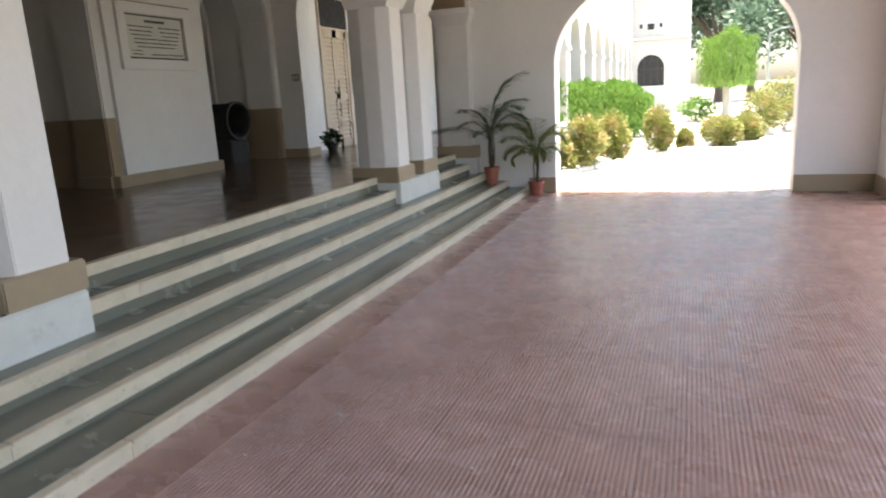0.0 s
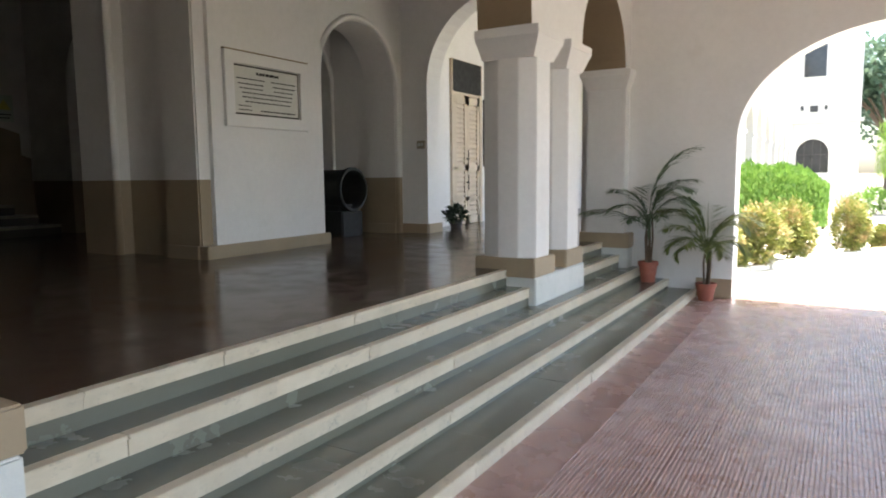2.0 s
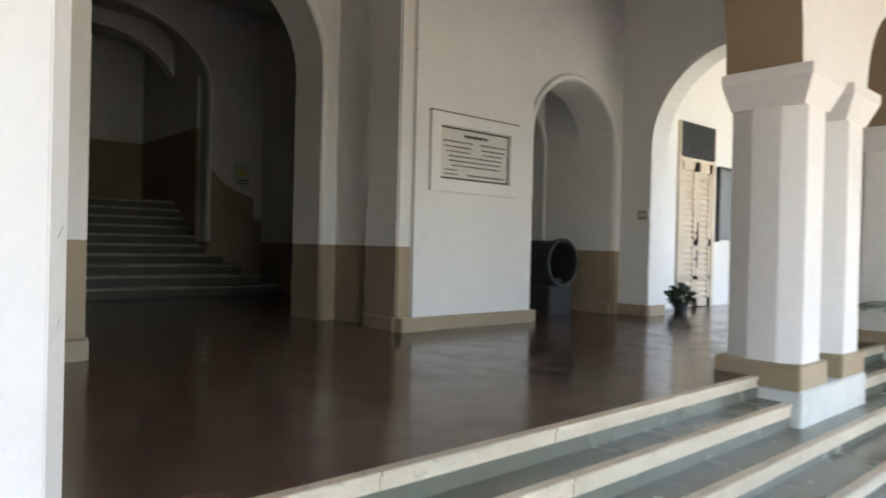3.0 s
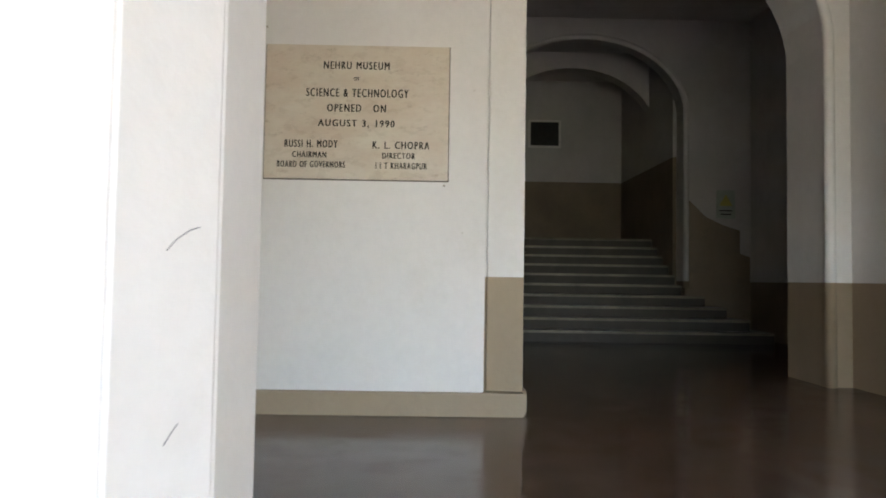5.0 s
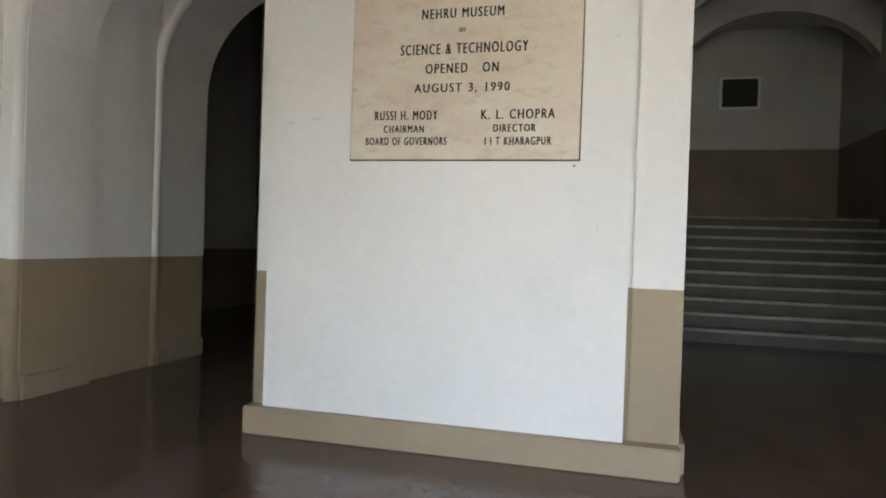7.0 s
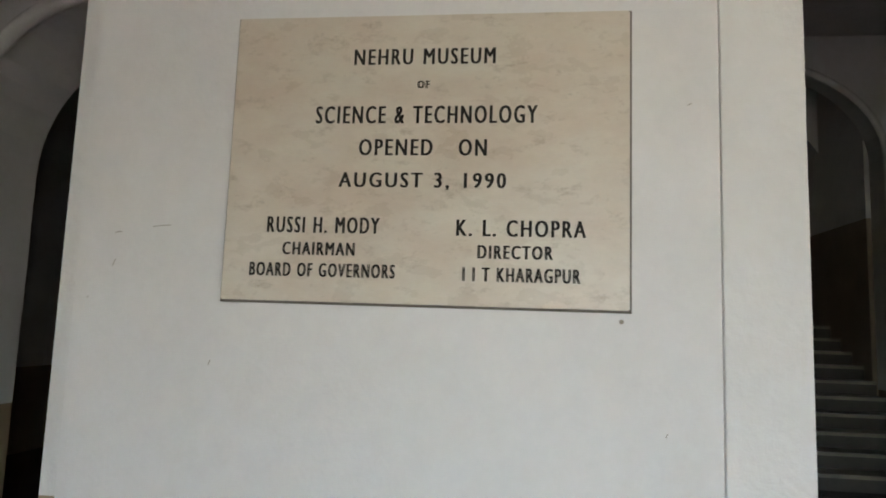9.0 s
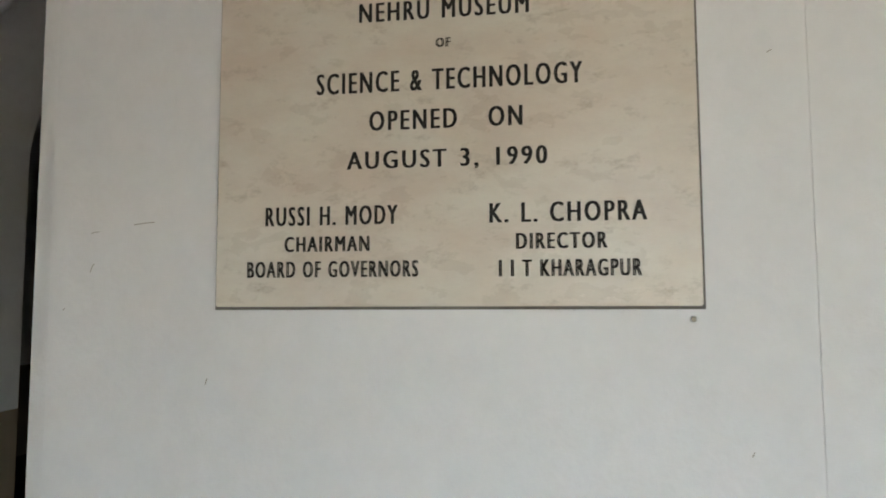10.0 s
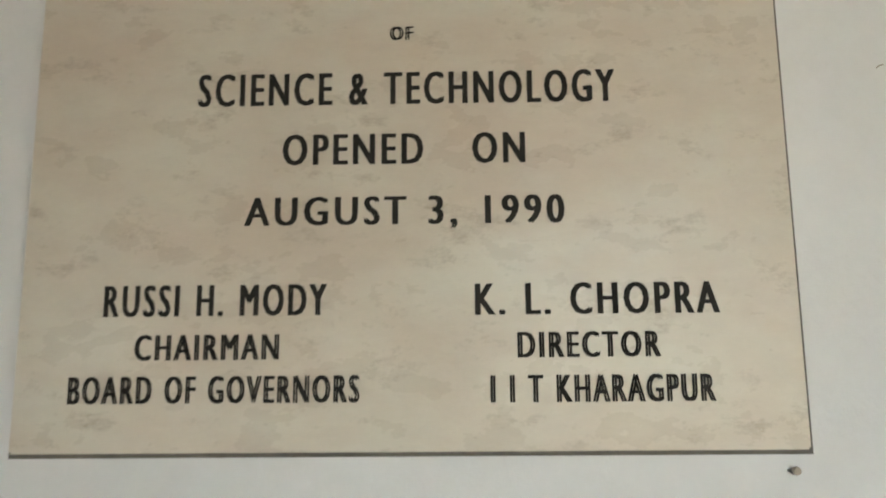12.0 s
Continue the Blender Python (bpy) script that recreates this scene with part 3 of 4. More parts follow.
for lo, hi in (((W - 0.01, fy0, fz0), (W + 0.05, fy1, fz0 + 0.14)), ((W - 0.01, fy0, fz1 - 0.14), (W + 0.05, fy1, fz1)),
               ((W - 0.01, fy0, fz0 + 0.139), (W + 0.0495, fy0 + 0.14, fz1 - 0.139)), ((W - 0.01, fy1 - 0.14, fz0 + 0.139), (W + 0.0495, fy1, fz1 - 0.139))):
    add_box(frame_bm, lo, hi, 0.006)
part("plaster_frame", frame_bm, plaster, plate)
part("slab", box((W - 0.01, fy0 + 0.14, fz0 + 0.14), (W + 0.015, fy1 - 0.14, fz1 - 0.14)), tablet_grey, plate)
part("edge_line", add_box(box((W, fy0 - 0.005, fz1 - 0.002), (W + 0.055, fy1 + 0.005, fz1 + 0.012)), (W, fy1, fz0), (W + 0.03, fy1 + 0.008, fz1)), arch_brown, plate, "dark brown line along the frame top and side")
border = bmesh.new()
by0, by1, bz0, bz1 = fy0 + 0.15, fy1 - 0.15, fz0 + 0.15, fz1 - 0.15
for lo, hi in (((by0, bz0), (by1, bz0 + 0.018)), ((by0, bz1 - 0.018), (by1, bz1)), ((by0, bz0), (by0 + 0.012, bz1)), ((by1 - 0.012, bz0), (by1, bz1))):
    add_box(border, (W + 0.014, lo[0], lo[1]), (W + 0.017, hi[0], hi[1]))
part("border_line", border, ink, plate)


def bar(y0, y1, z, h):
    """Unreadable writing: a broken bar of word-length pieces."""
    bm = bmesh.new()
    y = y0
    r = random.Random(int(z * 1000 + y0 * 77))
    while y < y1 - 0.01:
        l = min(r.uniform(0.03, 0.09), y1 - y)
        add_box(bm, (W + 0.014, y, z - h / 2), (W + 0.0165, y + l, z + h / 2))
        y += l + 0.010
    part("writing_line", bm, ink, plate)


bw = by1 - by0
for a, b, v, h in ((0.33, 0.68, 0.14, 0.034), (0.04, 0.46, 0.27, 0.014), (0.56, 0.96, 0.27, 0.014), (0.06, 0.44, 0.37, 0.014), (0.58, 0.94, 0.37, 0.014),
                   (0.08, 0.42, 0.46, 0.013), (0.60, 0.92, 0.46, 0.013), (0.12, 0.90, 0.55, 0.014), (0.12, 0.88, 0.64, 0.014), (0.16, 0.86, 0.73, 0.014),
                   (0.06, 0.24, 0.82, 0.011), (0.06, 0.27, 0.90, 0.011), (0.38, 0.94, 0.90, 0.016)):
    bar(by0 + a * bw, by0 + b * bw, bz1 - v * (bz1 - bz0), h)


# ---- things of the verandah ----
sw = thing("switch_box", "small aged brown switch box on the cross wall", "switch")
part("case", box((-5.38, Y1 - 0.045, 2.07), (-5.22, Y1, 2.20), 0.008), switch_plastic, sw)
for i in range(2):
    part("rocker", box((-5.35 + i * 0.06, Y1 - 0.055, 2.11), (-5.315 + i * 0.06, Y1 - 0.044, 2.16), 0.003), base_grey, sw)

door = thing("door_1", "closed cream louvred double door with iron bolts", "door", kind="structure")
DY0, DY1 = 13.14, 14.16
part("door_frame", add_box(add_box(add_box(box((WB - 0.02, DY0 - 0.09, F), (WB + 0.05, DY0, 3.78)), (WB - 0.02, DY1, F), (WB + 0.05, DY1 + 0.09, 3.78)), (WB - 0.02, DY0, 3.72), (WB + 0.05, DY1, 3.78)), (WB - 0.02, DY0, 3.14), (WB + 0.05, DY1, 3.19)), door_paint, door)
part("transom_pane", box((WB + 0.0, DY0 - 0.05, 3.2), (WB + 0.058, DY1 + 0.05, 3.77)), black_hole, door, "dark brown transom panel")
for k in range(2):
    a = DY0 + k * (DY1 - DY0) / 2 + 0.004
    b = a + (DY1 - DY0) / 2 - 0.008
    leaf = bmesh.new()
    for lo, hi in (((a, F + 0.01), (a + 0.085, 3.14)), ((b - 0.085, F + 0.01), (b, 3.14)), ((a, F + 0.01), (b, F + 0.16)), ((a, 2.98), (b, 3.14)), ((a, 1.72), (b, 1.84)), ((a, 1.15), (b, 1.22))):
        add_box(leaf, (WB + 0.0, lo[0], lo[1]), (WB + 0.035, hi[0], hi[1]))
    add_box(leaf, (WB - 0.01, a, F + 0.02), (WB + 0.004, b, 3.13))
    lf = part("leaf", leaf, door_paint, door)
    z = F + 0.19
    while z < 2.96:
        if not (1.66 < z < 1.85 or 1.10 < z < 1.23):
            s_ = bmesh.new()
            add_box(s_, (WB + 0.004, a + 0.085, z), (WB + 0.026, b - 0.085, z + 0.052))
            for v in s_.verts:
                v.co.x += -0.016 if v.co.z > z + 0.02 else 0.008
            part("slat", s_, door_paint, lf)
        z += 0.092
mid_y = (DY0 + DY1) / 2
for zc, ln in ((1.95, 0.36), (1.50, 0.30)):
    part("bolt", tube(bmesh.new(), [(WB + 0.05, mid_y + 0.03, zc - ln / 2), (WB + 0.05, mid_y + 0.03, zc + ln / 2)], 0.008), iron, door, "black iron bolt")
    part("hasp", box((WB + 0.034, mid_y - 0.04, zc - 0.015), (WB + 0.05, mid_y + 0.06, zc + 0.015), 0.004), iron, door)

# white slabs laid over the dado imitate overexposed glare on the verandah wall
for ya, yb in ((Y1 + 0.43, DY0 - 0.1), (DY1 + 0.1, 29.9)):
    structure("glare_facing", box((WB - 0.01, ya, F + 0.002), (WB + 0.004, yb, 1.7)), plaster, "white slab over the verandah dado for its blown-out glare", "wall")

nb = thing("notice_board", "dark grey metal board on the verandah wall", "board")
part("panel", box((WB, 14.42, 1.85), (WB + 0.05, 15.3, 3.1), 0.006), grey_board, nb)
part("rim", add_box(box((WB, 14.38, 1.81), (WB + 0.07, 14.42, 3.14)), (WB, 14.42, 3.1), (WB + 0.07, 15.3, 3.14)), dark_metal, nb)


def leaf_quad(bm, p, d, up, l, w):
    s = d.cross(up)
    s = s.normalized() if s.length > 1e-4 else Vector((1, 0, 0))
    n = s.cross(d).normalized()
    vs = [bm.verts.new(q) for q in (p, p + d * l * 0.5 + s * w / 2 + n * w * 0.12, p + d * l, p + d * l * 0.5 - s * w / 2 + n * w * 0.12)]
    bm.faces.new((vs[0], vs[1], vs[2]))
    bm.faces.new((vs[0], vs[2], vs[3]))


def pot(parent, r, h, material):
    part("pot", lathe([(r * 0.68, 0), (r * 0.72, 0.01), (r * 0.93, h * 0.78), (r * 0.94, h * 0.8), (r * 1.04, h * 0.81), (r * 1.05, h), (r * 0.93, h), (r * 0.90, h * 0.88)]), material, parent, smooth=False)
    part("soil", lathe([(r * 0.3, h * 0.86), (r * 0.905, h * 0.87), (r * 0.5, h * 0.9), (0.01, h * 0.91)]), soil, parent)


def palm(loc, fronds, pot_r, pot_h, stem_h, seed, label, leaf):
    e = thing("potted_palm", label, "plant", loc, group="potted palms by the arch")
    pot(e, pot_r, pot_h, terracotta)
    r = random.Random(seed)
    for k in range(5):
        a = r.uniform(0, 6.28)
        part("stem", tube(bmesh.new(), [(0.03 * math.cos(a), 0.03 * math.sin(a), pot_h * 0.88), (0.05 * math.cos(a), 0.05 * math.sin(a), pot_h + stem_h * 0.5), (0.035 * math.cos(a + .4), 0.035 * math.sin(a + .4), pot_h + stem_h * r.uniform(0.8, 1.1))], [0.016, 0.013, 0.01], 6), bark_dark, e)
    for az, el, ln, droop in fronds:
        bm = bmesh.new()
        az, el = radians(az), radians(el)
        p = Vector((0, 0, pot_h + stem_h * r.uniform(0.45, 0.95)))
        pts = [p.copy()]
        n = 16
        for i in range(n):
            e2 = el - 1.35 * droop * (i / n) ** 1.6
            d = Vector((math.cos(az) * math.cos(e2), math.sin(az) * math.cos(e2), math.sin(e2)))
            p = p + d * ln / n
            pts.append(p.copy())
        tube(bm, pts, [0.007 * (1 - i / (n + 3)) for i in range(n + 1)], 5)
        for i in range(4, n + 1):
            d = (pts[i] - pts[i - 1]).normalized()
            side = d.cross(Vector((0, 0, 1))).normalized()
            ll = ln * 0.34 * math.sin(math.pi * min(1, (i - 2.5) / (n - 1.2))) + 0.05
            for s in (-1, 1):
                for q in (0, 0.5):
                    ld = (d * 0.75 + side * s * 0.85 + Vector((0, 0, -0.25 + r.uniform(-0.25, 0.15)))).normalized()
                    leaf_quad(bm, pts[i] - d * q * ln / n, ld, Vector((0, 0, 1)), ll * r.uniform(0.8, 1.15), 0.025)
        part("frond", bm, leaf, e)
    return e


palm((-1.54, 11.08, STEP1), [(12, 86, 1.15, 1.05), (30, 80, 0.95, 1.25), (175, 84, 0.9, 1.35), (345, 74, 0.8, 1.5), (187, 32, 0.95, 0.75), (200, 70, 0.7, 1.6), (300, 76, 0.7, 1.6), (95, 80, 0.85, 1.2), (240, 78, 0.6, 1.7), (10, 60, 0.7, 1.3)],
     0.125, 0.27, 0.62, 3, "sparse tall areca palm in a terracotta pot on the step", palm_leaf)
palm((-0.83, 11.19, -0.002), [(190, 80, 0.95, 1.3), (20, 74, 0.9, 1.6), (165, 72, 0.9, 1.5), (100, 82, 0.85, 1.2), (250, 72, 0.75, 1.7), (-20, 68, 0.8, 1.9), (205, 55, 0.65, 1.9), (290, 62, 0.6, 2.0), (350, 50, 0.65, 2.0), (60, 70, 0.7, 1.6), (178, 84, 1.1, 1.15), (215, 78, 0.85, 1.5), (5, 84, 0.9, 1.3), (195, 40, 0.5, 2.0), (310, 40, 0.5, 1.9)],
     0.125, 0.225, 0.52, 8, "bushy areca palm in a terracotta pot beside the arch", palm_leaf_2)


def clump(bm, c, rad, count, size, r, flat=1.0, hollow=0.55):
    """Leaves scattered through the outer shell of an uneven blob."""
    for _ in range(count):
        v = Vector((r.gauss(0, 1), r.gauss(0, 1), r.gauss(0, 1))).normalized()
        k = r.uniform(hollow, 1.0) * (0.86 + 0.28 * noise.noise(v * 2.2 + Vector(c)))
        p = Vector((c[0] + v.x * rad[0] * k, c[1] + v.y * rad[1] * k, c[2] + v.z * rad[2] * k * flat))
        d = (v + Vector((r.uniform(-.8, .8), r.uniform(-.8, .8), r.uniform(-.5, .9)))).normalized()
        leaf_quad(bm, p, d, Vector((r.uniform(-1, 1), r.uniform(-1, 1), 1)), size * r.uniform(0.6, 1.4), size * 0.55)
    return bm


dp = thing("potted_plant", "small dark leafy plant in a black pot beside the door", "plant", (-5.33, 12.6, F))
pot(dp, 0.13, 0.15, black_pot)
part("foliage", clump(bmesh.new(), (0, 0, 0.24), (0.23, 0.23, 0.17), 260, 0.11, random.Random(5), hollow=0.2), pot_leaf, dp)

# round-ended drum on a plinth in the niche passage
drum = thing("exhibit_drum", "dark metal drum with an open round end on a low stand", "exhibit", (-6.3, 10.5, F))
cyl = lathe([(0.31, 0), (0.31, 0.84), (0.335, 0.86), (0.345, 0.90), (0.345, 0.955), (0.335, 0.96), (0.305, 0.955), (0.295, 0.90)], 40)
bmesh.ops.rotate(cyl, verts=cyl.verts, matrix=Matrix.Rotation(radians(90), 3, 'Y'))
bmesh.ops.translate(cyl, verts=cyl.verts, vec=(-0.62, 0, 0.74))
bmesh.ops.delete(cyl, geom=[f for f in cyl.faces if len(f.verts) > 4 and f.calc_center_median().x > 0], context='FACES')
part("barrel", cyl, drum_paint, drum, smooth=False)
bore = lathe([(0.28, 0.05), (0.297, 0.915)], 40)
bmesh.ops.rotate(bore, verts=bore.verts, matrix=Matrix.Rotation(radians(90), 3, 'Y'))
bmesh.ops.translate(bore, verts=bore.verts, vec=(-0.62, 0, 0.74))
bmesh.ops.delete(bore, geom=[f for f in bore.faces if len(f.verts) > 4 and f.calc_center_median().x > 0], context='FACES')
part("bore", bore, black_hole, drum, "black hollow bore")
part("stand", add_box(box((-0.55, -0.26, 0), (0.3, 0.26, 0.40), 0.02), (-0.5, -0.2, 0.39), (0.2, 0.2, 0.50), 0.02), black_hole, drum)

# ---- stair hall ----
stair = thing("staircase", "broad stone stair with pale treads and dark risers rising into the dark", "stairs", kind="structure")
for i in range(10):
    x = -11.0 - 0.3 * i
    wide = 2.55 - 0.22 * i if i < 4 else 1.615
    z = F + 0.17 * (i + 1)
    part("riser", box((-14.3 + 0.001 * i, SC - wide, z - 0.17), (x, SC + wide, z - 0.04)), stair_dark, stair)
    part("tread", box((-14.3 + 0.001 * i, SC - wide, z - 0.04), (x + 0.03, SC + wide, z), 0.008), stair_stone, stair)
structure("floor_landing", box((-15.8, SC - 1.62, F), (-14.0, SC + 1.62, F + 1.701)), stair_stone, "stone landing floor", "floor")
vent = thing("vent_opening", "small dark square opening high on the landing wall", "vent")
part("frame", box((-15.8, 5.72, 4.5), (-15.77, 6.44, 5.12), 0.01), plaster, vent)
part("opening", box((-15.79, 5.77, 4.55), (-15.765, 6.39, 5.07)), black_hole, vent)
sg = thing("warning_sign", "small white warning sign with a yellow triangle", "sign")
part("sheet", box((-12.2, 8.37, 2.66), (-12.185, 8.68, 3.13)), sign_white, sg)
tri = bmesh.new()
tri.faces.new([tri.verts.new((-12.183, y, z)) for y, z in ((8.41, 2.87), (8.64, 2.87), (8.525, 3.06))])
part("triangle", tri, sign_yellow, sg, "yellow triangle")
part("writing_line", add_box(box((-12.186, 8.42, 2.78), (-12.182, 8.63, 2.80)), (-12.186, 8.44, 2.72), (-12.182, 8.61, 2.74)), ink, sg)
dado_bm = bmesh.new()
outline = [(SC + 1.72, F), (8.93, F), (8.93, 2.02), (8.76, 2.08), (8.76, 2.46), (8.45, 2.56), (8.18, 2.69), (8.05, 2.82), (SC + 1.72, 2.98)]
ring0 = [dado_bm.verts.new((-12.205, y, z)) for y, z in outline]
ring1 = [dado_bm.verts.new((-12.188, y, z)) for y, z in outline]
dado_bm.faces.new(ring1)
for k in range(len(outline)):
    dado_bm.faces.new((ring0[k], ring0[(k + 1) % len(outline)], ring1[(k + 1) % len(outline)], ring1[k]))
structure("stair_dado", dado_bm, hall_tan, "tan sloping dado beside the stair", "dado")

# ---- outdoors ----
structure("ground", box((-400, -400, -0.6), (400, 900, -0.12)), ground_mat, "pale dusty ground", "ground")
structure("road", box((-1.2, Y1 + 0.36, -0.3), (6.2, 70, -0.02)), road_mat, "pale sunlit concrete drive", "road")
# unseen dark ground added before the porch, so less light bounces into the hall
structure("unseen_forecourt", box((6.21, -30, -0.3), (13, 60, -0.025)), asphalt, "unseen dark forecourt added to cut bounce light", "road")
structure("lawn", box((13.01, -60, -0.3), (90, 120, -0.05)), lawn_mat, "unseen dry grass added to cut bounce light", "lawn")
structure("unseen_forecourt_edge", box((4.61, -30, -0.3), (6.2, Y1 + 0.35, -0.025)), asphalt, "unseen dark forecourt edge added to cut bounce light", "road")
structure("road_south", box((-3.0, -30, -0.3), (4.6, Y0 - 1.21, -0.025)), road_mat, "pale concrete drive", "road")


def bush(loc, rad, seed, label, leaf, count=900, size=0.09, name="shrub", group="clipped shrubs along the drive"):
    e = thing(name, label, "shrub", loc, group=group)
    r = random.Random(seed)
    for k in range(4):
        a = r.uniform(0, 6.28)
        part("stem", tube(bmesh.new(), [(0, 0, -0.1), (0.1 * math.cos(a), 0.1 * math.sin(a), rad[2] * 0.4), (rad[0] * .5 * math.cos(a), rad[1] * .5 * math.sin(a), rad[2])], [0.03, 0.02, 0.01], 6), bark_dark, e)
    bm = bmesh.new()
    clump(bm, (0, 0, rad[2] * 1.02 + 0.08), rad, count, size, r)
    for k in range(5):
        a = r.uniform(0, 6.28)
        clump(bm, (rad[0] * .6 * math.cos(a), rad[1] * .6 * math.sin(a), rad[2] * r.uniform(.6, 1.5)), tuple(x * .5 for x in rad), count // 5, size, r, hollow=0.7)
    part("crown", bm, leaf, e)
    return e


for i, (x, y, rx, rz) in enumerate(((-1.15, 14.2, 0.45, 0.52), (-0.56, 14.9, 0.5, 0.6), (-0.18, 16.2, 0.42, 0.62), (0.75, 17.6, 0.38, 0.62), (1.35, 18.9, 0.2, 0.28),
                                   (2.21, 20.0, 0.6, 0.42), (2.98, 21.6, 0.5, 0.4), (3.46, 23.3, 0.62, 0.75), (4.33, 25.0, 1.0, 0.95), (5.24, 24.2, 0.9, 0.9))):
    bush((x, y, -0.12), (rx, rx, rz), 20 + i, "sun-bleached clipped green-yellow shrub on the verge", shrub_leaf, 2600, 0.075)

hedge = thing("hedge", "dense bright green clipped hedge", "hedge", (0, 0, 0))
hb = bmesh.new()
hr = random.Random(77)
for i in range(17000):
    t_, s_ = hr.random(), hr.random()
    x = -3.6 + 3.85 * t_
    y = 20.0 + 4.5 * t_ + hr.uniform(-0.8, 0.8)
    top = 1.95 - 0.35 * t_ + 0.22 * noise.noise(Vector((x * 1.9, y * 1.3, 3))) - 0.35 * max(0, t_ - 0.8) / 0.2
    z = top * (hr.random() ** 0.7)
    leaf_quad(hb, Vector((x, y, z)), Vector((hr.uniform(-.4, .4), hr.uniform(-.9, .2), 1)).normalized(), Vector((hr.uniform(-1, 1), -1, .2)), 0.15 * hr.uniform(.6, 1.3), 0.06)
part("foliage", hb, hedge_leaf, hedge)
for k in range(9):
    t_ = k / 8
    part("stem", tube(bmesh.new(), [(-3.5 + 3.65 * t_, 20.0 + 4.4 * t_, -0.15), (-3.45 + 3.65 * t_, 20.05 + 4.4 * t_, 0.7), (-3.5 + 3.65 * t_, 20.0 + 4.4 * t_, 1.3)], [0.05, 0.04, 0.02], 6), bark_dark, hedge)


def tree(loc, trunk_h, trunk_r, rad, crown_z, seed, leaf, trunk_mat, label, count, size, droop=0.0, name="tree", clumps=14):
    e = thing(name, label, "tree", loc)
    r = random.Random(seed)
    part("trunk", tube(bmesh.new(), [(0, 0, -0.2), (0.04, 0, trunk_h * 0.5), (0, 0.05, trunk_h), (0, 0, crown_z)], [trunk_r * 1.25, trunk_r, trunk_r * 0.85, trunk_r * 0.4], 12), trunk_mat, e)
    limbs = bmesh.new()
    bm = bmesh.new()
    for k in range(clumps):
        v = Vector((r.gauss(0, 1), r.gauss(0, 1), r.gauss(0.1, 0.8))).normalized() * r.uniform(0.45, 0.8)
        c = (v.x * rad[0], v.y * rad[1], crown_z + v.z * rad[2])
        tube(limbs, [(0, 0, trunk_h * 0.9), (c[0] * .5, c[1] * .5, (trunk_h + c[2]) / 2 + 0.2), c], [trunk_r * .45, trunk_r * .28, trunk_r * .08], 6)
        clump(bm, c, tuple(x * r.uniform(0.32, 0.5) for x in rad), count // clumps, size, r, hollow=0.3)
    if droop:
        for i in range(count // 2):
            a, q = r.uniform(0, 6.28), r.uniform(0.6, 1.02)
            p = Vector((rad[0] * q * math.cos(a), rad[1] * q * math.sin(a), crown_z + r.uniform(-1.0, 0.6) * rad[2]))
            leaf_quad(bm, p, Vector((r.uniform(-.2, .2), r.uniform(-.2, .2), -1)).normalized(), Vector((math.cos(a), math.sin(a), 0)), size * 2.2, size * 0.5)
    part("limb_set", limbs, trunk_mat, e)
    part("crown", bm, leaf, e)


tree((2.82, 32.0, -0.12), 1.6, 0.16, (1.25, 1.25, 1.25), 2.9, 4, tree_leaf, bark, "weeping bright green tree with a whitewashed trunk", 7000, 0.10, droop=1.0)
bush((1.71, 33.0, -0.12), (0.8, 0.8, 0.55), 61, "low green garden shrub", hedge_leaf, 700, 0.13)
bush((5.69, 34.0, -0.12), (0.7, 0.7, 0.5), 62, "low green garden shrub", hedge_leaf, 700, 0.13)
for i, (x, y, h) in enumerate(((4.5, 62, 12), (11, 66, 13), (16, 58, 11), (8, 78, 15), (20, 72, 13), (1, 80, 14))):
    tree((x - 1.0, y, -0.12), h * 0.35, 0.35, (h * 0.42, h * 0.42, h * 0.42), h * 0.62, 30 + i, hazy_leaf, bark_dark, "large green shade tree, coloured pale for haze, behind the garden", 3600, 0.55, name="shade_tree", clumps=18)

# arcaded wing along the drive and the tall block that closes it
ops = [(13.9, 1.35, 3.5, 1.35, 0.7)] + [(y, 1.05, 2.9, 1.05, 0.7) for y in (17.2, 20.0, 22.8, 25.6, 28.4, 31.2, 34.0, 36.8, 39.6, 42.4)]
wb, sb = arched_wall('x', -2.5, -2.02, Y1 + 0.42, 44.5, -0.15, 8.5, ops)
wing = tagged(thing("arcaded_wing", "long whitewashed arcaded wing of the building", "building"), kind="structure")
part("wall", wb, facade, wing)
part("arch_soffit", sb, facade, wing)
part("roof", box((-7, Y1 + 0.43, 8.5), (-1.8, 44.5, 8.9), 0.03), facade, wing)
part("upper_wall", box((-5.9, Y1 + 0.43, TOP), (-5.7, 44.5, 8.5)), facade, wing)
part("inner_wall", box((-6.0, 30.0, F), (-5.7, 44.5, TOP)), facade, wing)
for y in (14.4, 17.2, 20.0, 22.8, 25.6, 28.4, 31.2, 34.0, 36.8, 39.6, 42.4):
    part("impost", box((-2.52, y + 1.06, 2.8), (-1.97, y + 1.74, 2.93), 0.01), facade, wing)

block = tagged(thing("corner_block", "tall whitewashed corner block with arched windows", "building", (-0.68, 0, 0)), kind="structure")
wb, sb = arched_wall('y', 44.6, 45.2, -8.0, 1.9, -0.15, 13.0, [(-0.3, 0.8, 2.6, 0.85, 1.6)])
part("wall", wb, facade, block)
part("soffit", sb, facade, block)
part("side_wall", box((1.4, 45.2, -0.15), (1.9, 56, 13)), facade, block)
part("plinth_course", box((-8, 44.5, -0.15), (2.0, 44.6, 0.6), 0.02), kerb_mat, block)
part("cornice", box((-8.1, 44.4, 4.3), (2.05, 44.6, 4.5), 0.03), facade, block)
part("parapet", box((-8.1, 44.4, 12.8), (2.05, 56, 13.2), 0.05), facade, block)
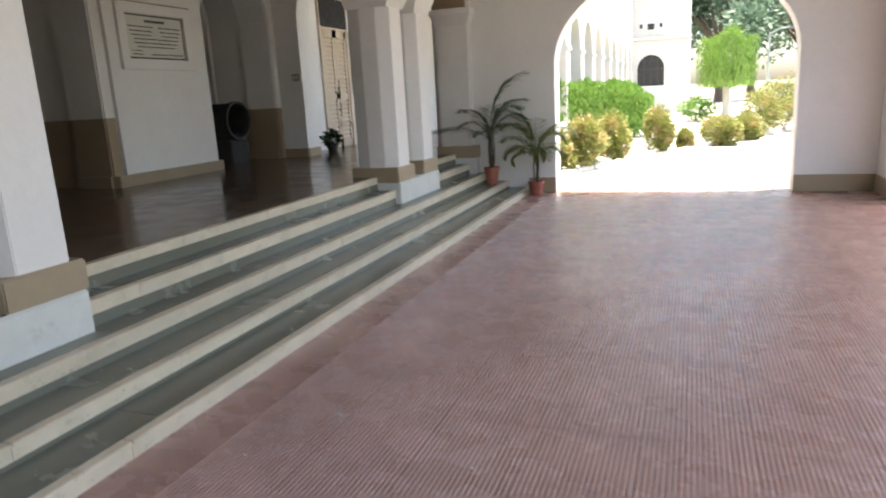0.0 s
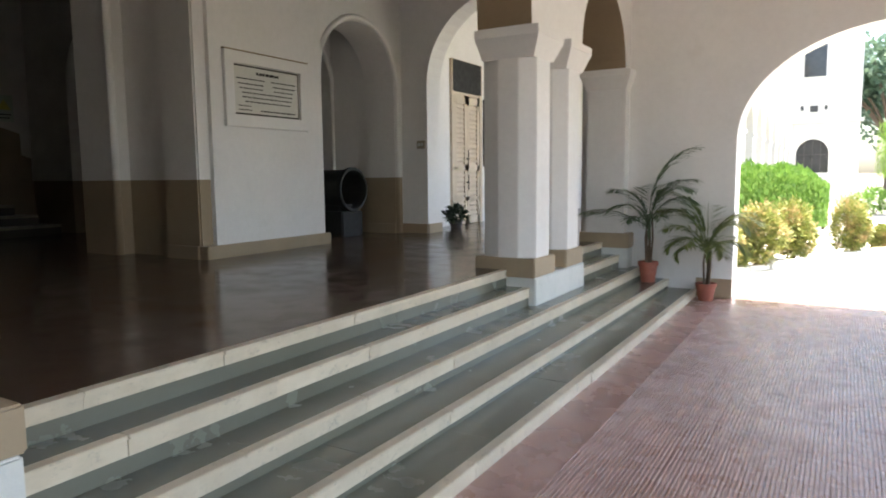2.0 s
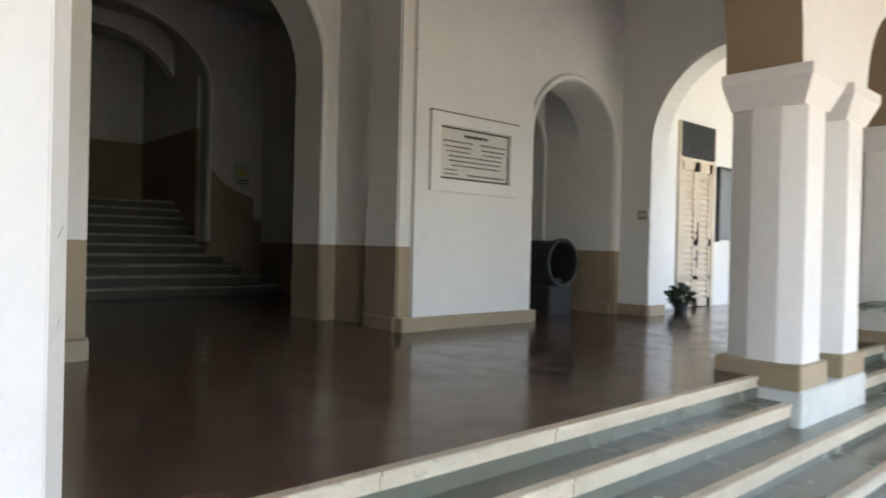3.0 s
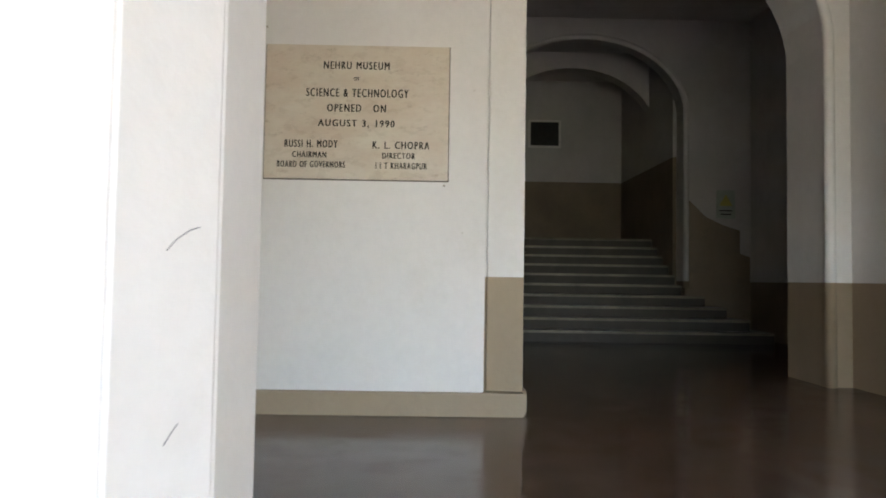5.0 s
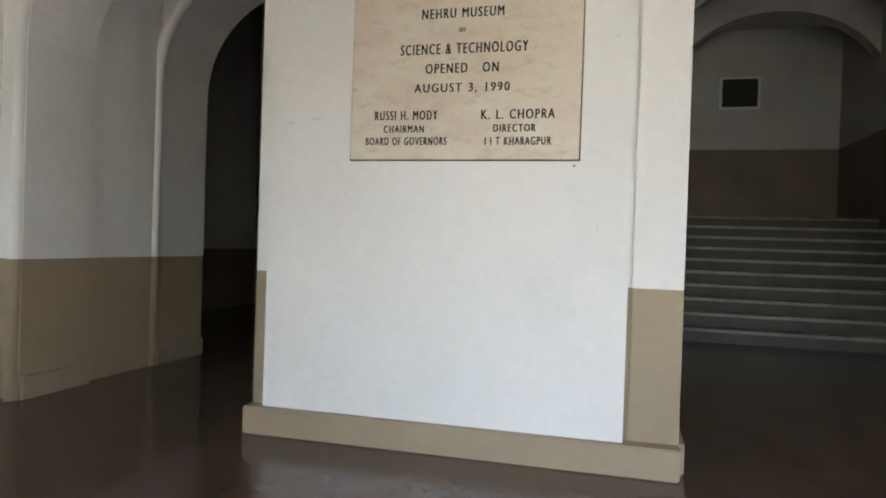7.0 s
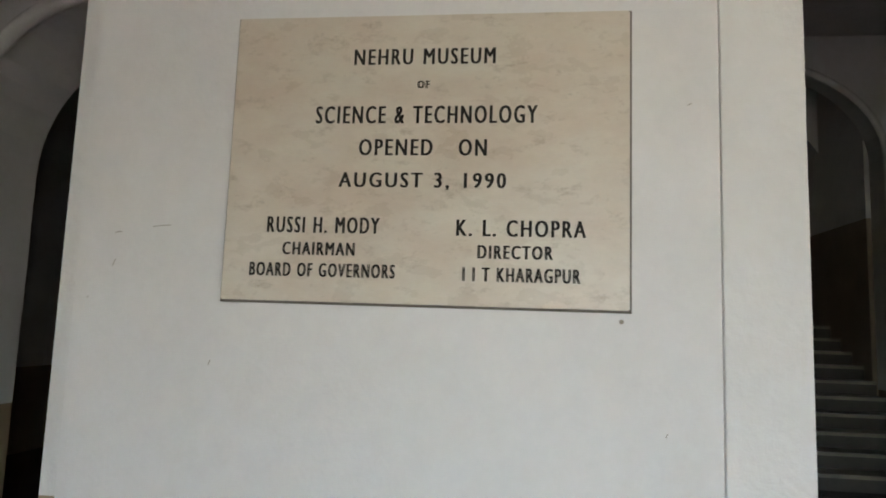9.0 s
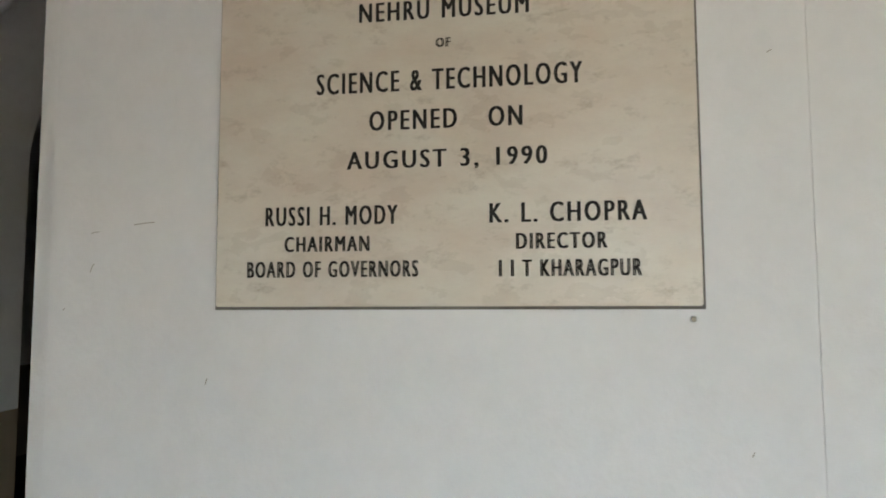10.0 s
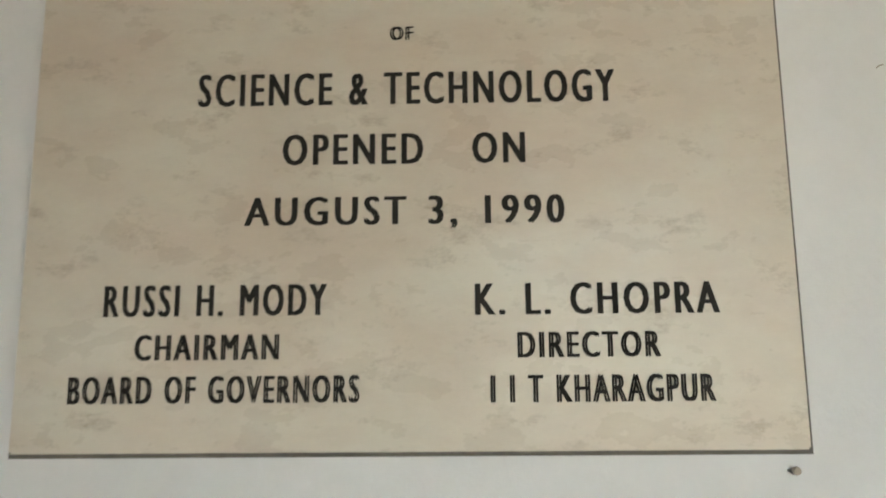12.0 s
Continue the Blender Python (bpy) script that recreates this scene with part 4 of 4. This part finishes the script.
win = part("window", box((-1.1, 44.95, 1.6), (0.5, 45.0, 3.5)), glass_dark, block)
for k in range(1, 4):
    part("glazing_bar", box((-1.1 + 0.4 * k - 0.02, 44.9, 1.6), (-1.1 + 0.4 * k + 0.02, 44.96, 3.45)), dark_metal, win)
part("glazing_bar", box((-1.1, 44.9, 2.58), (0.5, 44.955, 2.62)), dark_metal, win)
for x0, x1, z0, z1 in ((-0.85, 0.2, 6.8, 8.6), (-0.5, -0.1, 4.9, 5.25), (-0.95, -0.8, 5.0, 5.25), (0.2, 0.35, 5.0, 5.25)):
    wn_ = part("window", box((x0, 44.57, z0), (x1, 44.605, z1)), glass_dark, block)
    part("sill", box((x0 - 0.08, 44.5, z0 - 0.08), (x1 + 0.08, 44.6, z0), 0.01), facade, wn_)

# scuffs and nails
for name, y, z, r_ in (("nail", 2.545, 3.269, 0.007), ("nail", 3.754, 2.214, 0.007), ("nail", 7.478, 3.737, 0.011)):
    nl = thing(name, "small dark nail stub in the white wall", "nail", (W, y, z))
    part("head", lathe([(r_ * 0.6, -0.01), (r_ * 0.6, 0.008), (r_, 0.009), (r_ * 0.8, 0.014)], 10), switch_plastic, nl)
    nl.rotation_euler = (0, radians(90), 0)

panel_near = bpy.data.objects["pier_panel.001"]
for y, z, dy, dz in ((2.186, 2.45, 0.012, 0.002), (2.18, 2.352, 0.006, 0.012), (2.10, 2.24, 0.003, 0.003), (2.33, 2.472, 0.03, 0.003), (2.52, 2.05, 0.003, 0.008), (3.95, 2.86, 0.006, 0.003), (3.88, 1.9, 0.003, 0.006)):
    part("scuff", tube(bmesh.new(), [(W + 0.0005, y - dy, z - dz), (W + 0.0008, y, z + dz * 0.4), (W + 0.0005, y + dy, z + dz)], 0.0012, 6), switch_plastic, panel_near, "small dark scuff")

flecks = bmesh.new()
fr_ = random.Random(31)
for _ in range(170):
    x, y, q = fr_.uniform(-0.8, 3.8), fr_.uniform(1.5, 11.0), fr_.uniform(0.003, 0.011)
    a, k = fr_.uniform(0, 6.28), fr_.randint(4, 6)
    flecks.faces.new([flecks.verts.new((x + q * fr_.uniform(0.5, 1.3) * math.cos(a + 6.283 * i / k), y + q * fr_.uniform(0.5, 1.3) * math.sin(a + 6.283 * i / k), 0.0025 + fr_.uniform(0, 0.002))) for i in range(k)])
bmesh.ops.solidify(flecks, geom=list(flecks.faces), thickness=0.002)
tagged(part("paint_flecks", flecks, kerb_mat), "white paint flecks and litter strewn on the floor", "litter", kind="stuff")

# street lamp and parked car beyond the garden
lamp = thing("street_lamp", "slim grey street lamp post with a short arm", "lamp", (5.3, 42.0, -0.12))
part("pole", tube(bmesh.new(), [(0, 0, 0), (0, 0, 2.0), (0, 0, 4.2)], [0.09, 0.07, 0.05], 10), sign_white, lamp)
part("arm", tube(bmesh.new(), [(0, 0, 4.1), (0.5, 0, 4.35), (1.1, 0, 4.4)], 0.035, 8), sign_white, lamp)
part("head", box((0.9, -0.12, 4.3), (1.5, 0.12, 4.42), 0.03), grey_board, lamp)


def car(loc, turn, paint):
    e = thing("parked_car", "small pale parked car beyond the garden", "car", loc)
    e.rotation_euler = (0, 0, radians(turn))
    body = add_box(bmesh.new(), (-1.85, -0.78, 0.28), (1.85, 0.78, 0.86), 0.12)
    part("body", body, paint, e)
    cabin = bmesh.new()
    add_frustum(cabin, (-1.2, -0.72, 1.0, 0.72, 0.85), (-0.85, -0.6, 0.5, 0.6, 1.42))
    part("cabin", cabin, glass_dark, e)
    part("roof", box((-0.88, -0.62, 1.41), (0.53, 0.62, 1.46), 0.02), paint, e)
    for x in (-1.15, 1.15):
        for y in (-0.74, 0.74):
            wl = bmesh.new()
            tube(wl, [(x, y - 0.09, 0.3), (x, y + 0.09, 0.3)], 0.3, 18)
            part("wheel", wl, black_pot, e)


car((7.0, 46.0, -0.12), 8, sign_white)

# kerb stones along the verge
kerb = thing("kerb", "row of low whitewashed kerb stones along the verge", "kerb", kind="structure")
for i in range(22):
    t_ = i / 21
    p = Vector((-1.35 + 5.4 * t_, 13.0 + 11.0 * t_, 0))
    d = Vector((5.4, 11.0, 0)).normalized()
    ob = part("kerb_stone", box((-0.27, -0.08, -0.15), (0.27, 0.08, 0.07), 0.015), kerb_mat, kerb)
    ob.matrix_basis = Matrix.Translation(p) @ Matrix.Rotation(math.atan2(d.y, d.x) + rng.uniform(-.04, .04), 4, 'Z')

# ---- ribbed floor tiles, last ----
TS, RIBS = 0.5, 20
tb = bmesh.new()
pitch = (TS - 0.004) / RIBS
prof = []
for k in range(RIBS):
    u = -TS / 2 + 0.002 + k * pitch
    prof += [(u, 0.0), (u + pitch * 0.12, 0.0035), (u + pitch * 0.55, 0.0035), (u + pitch * 0.67, 0.0)]
prof.append((TS / 2 - 0.002, 0.0))
for (ua, za), (ub, zb) in zip(prof, prof[1:]):
    tb.faces.new([tb.verts.new(q) for q in ((ua, -TS / 2 + 0.002, za), (ub, -TS / 2 + 0.002, zb), (ub, TS / 2 - 0.002, zb), (ua, TS / 2 - 0.002, za))])
bmesh.ops.remove_doubles(tb, verts=tb.verts, dist=0.0002)
tile_mesh = mesh_of(tb, "floor_tile", red_tile)
tile_mesh.materials.append(groove_tone)
for p in tile_mesh.polygons:
    if max(tile_mesh.vertices[v].co.z for v in p.vertices) < 0.001:
        p.material_index = 1
floor_ob = bpy.data.objects["floor_porch"]
for i in range(9):
    for j in range(22):
        o = new("floor_tile", tile_mesh)
        o.location = (-0.65 + TS * (i + 0.5), Y0 + TS * (j + 0.5) - 0.04, -0.0035 + rng.uniform(-0.001, 0.001))
        o.parent = floor_ob
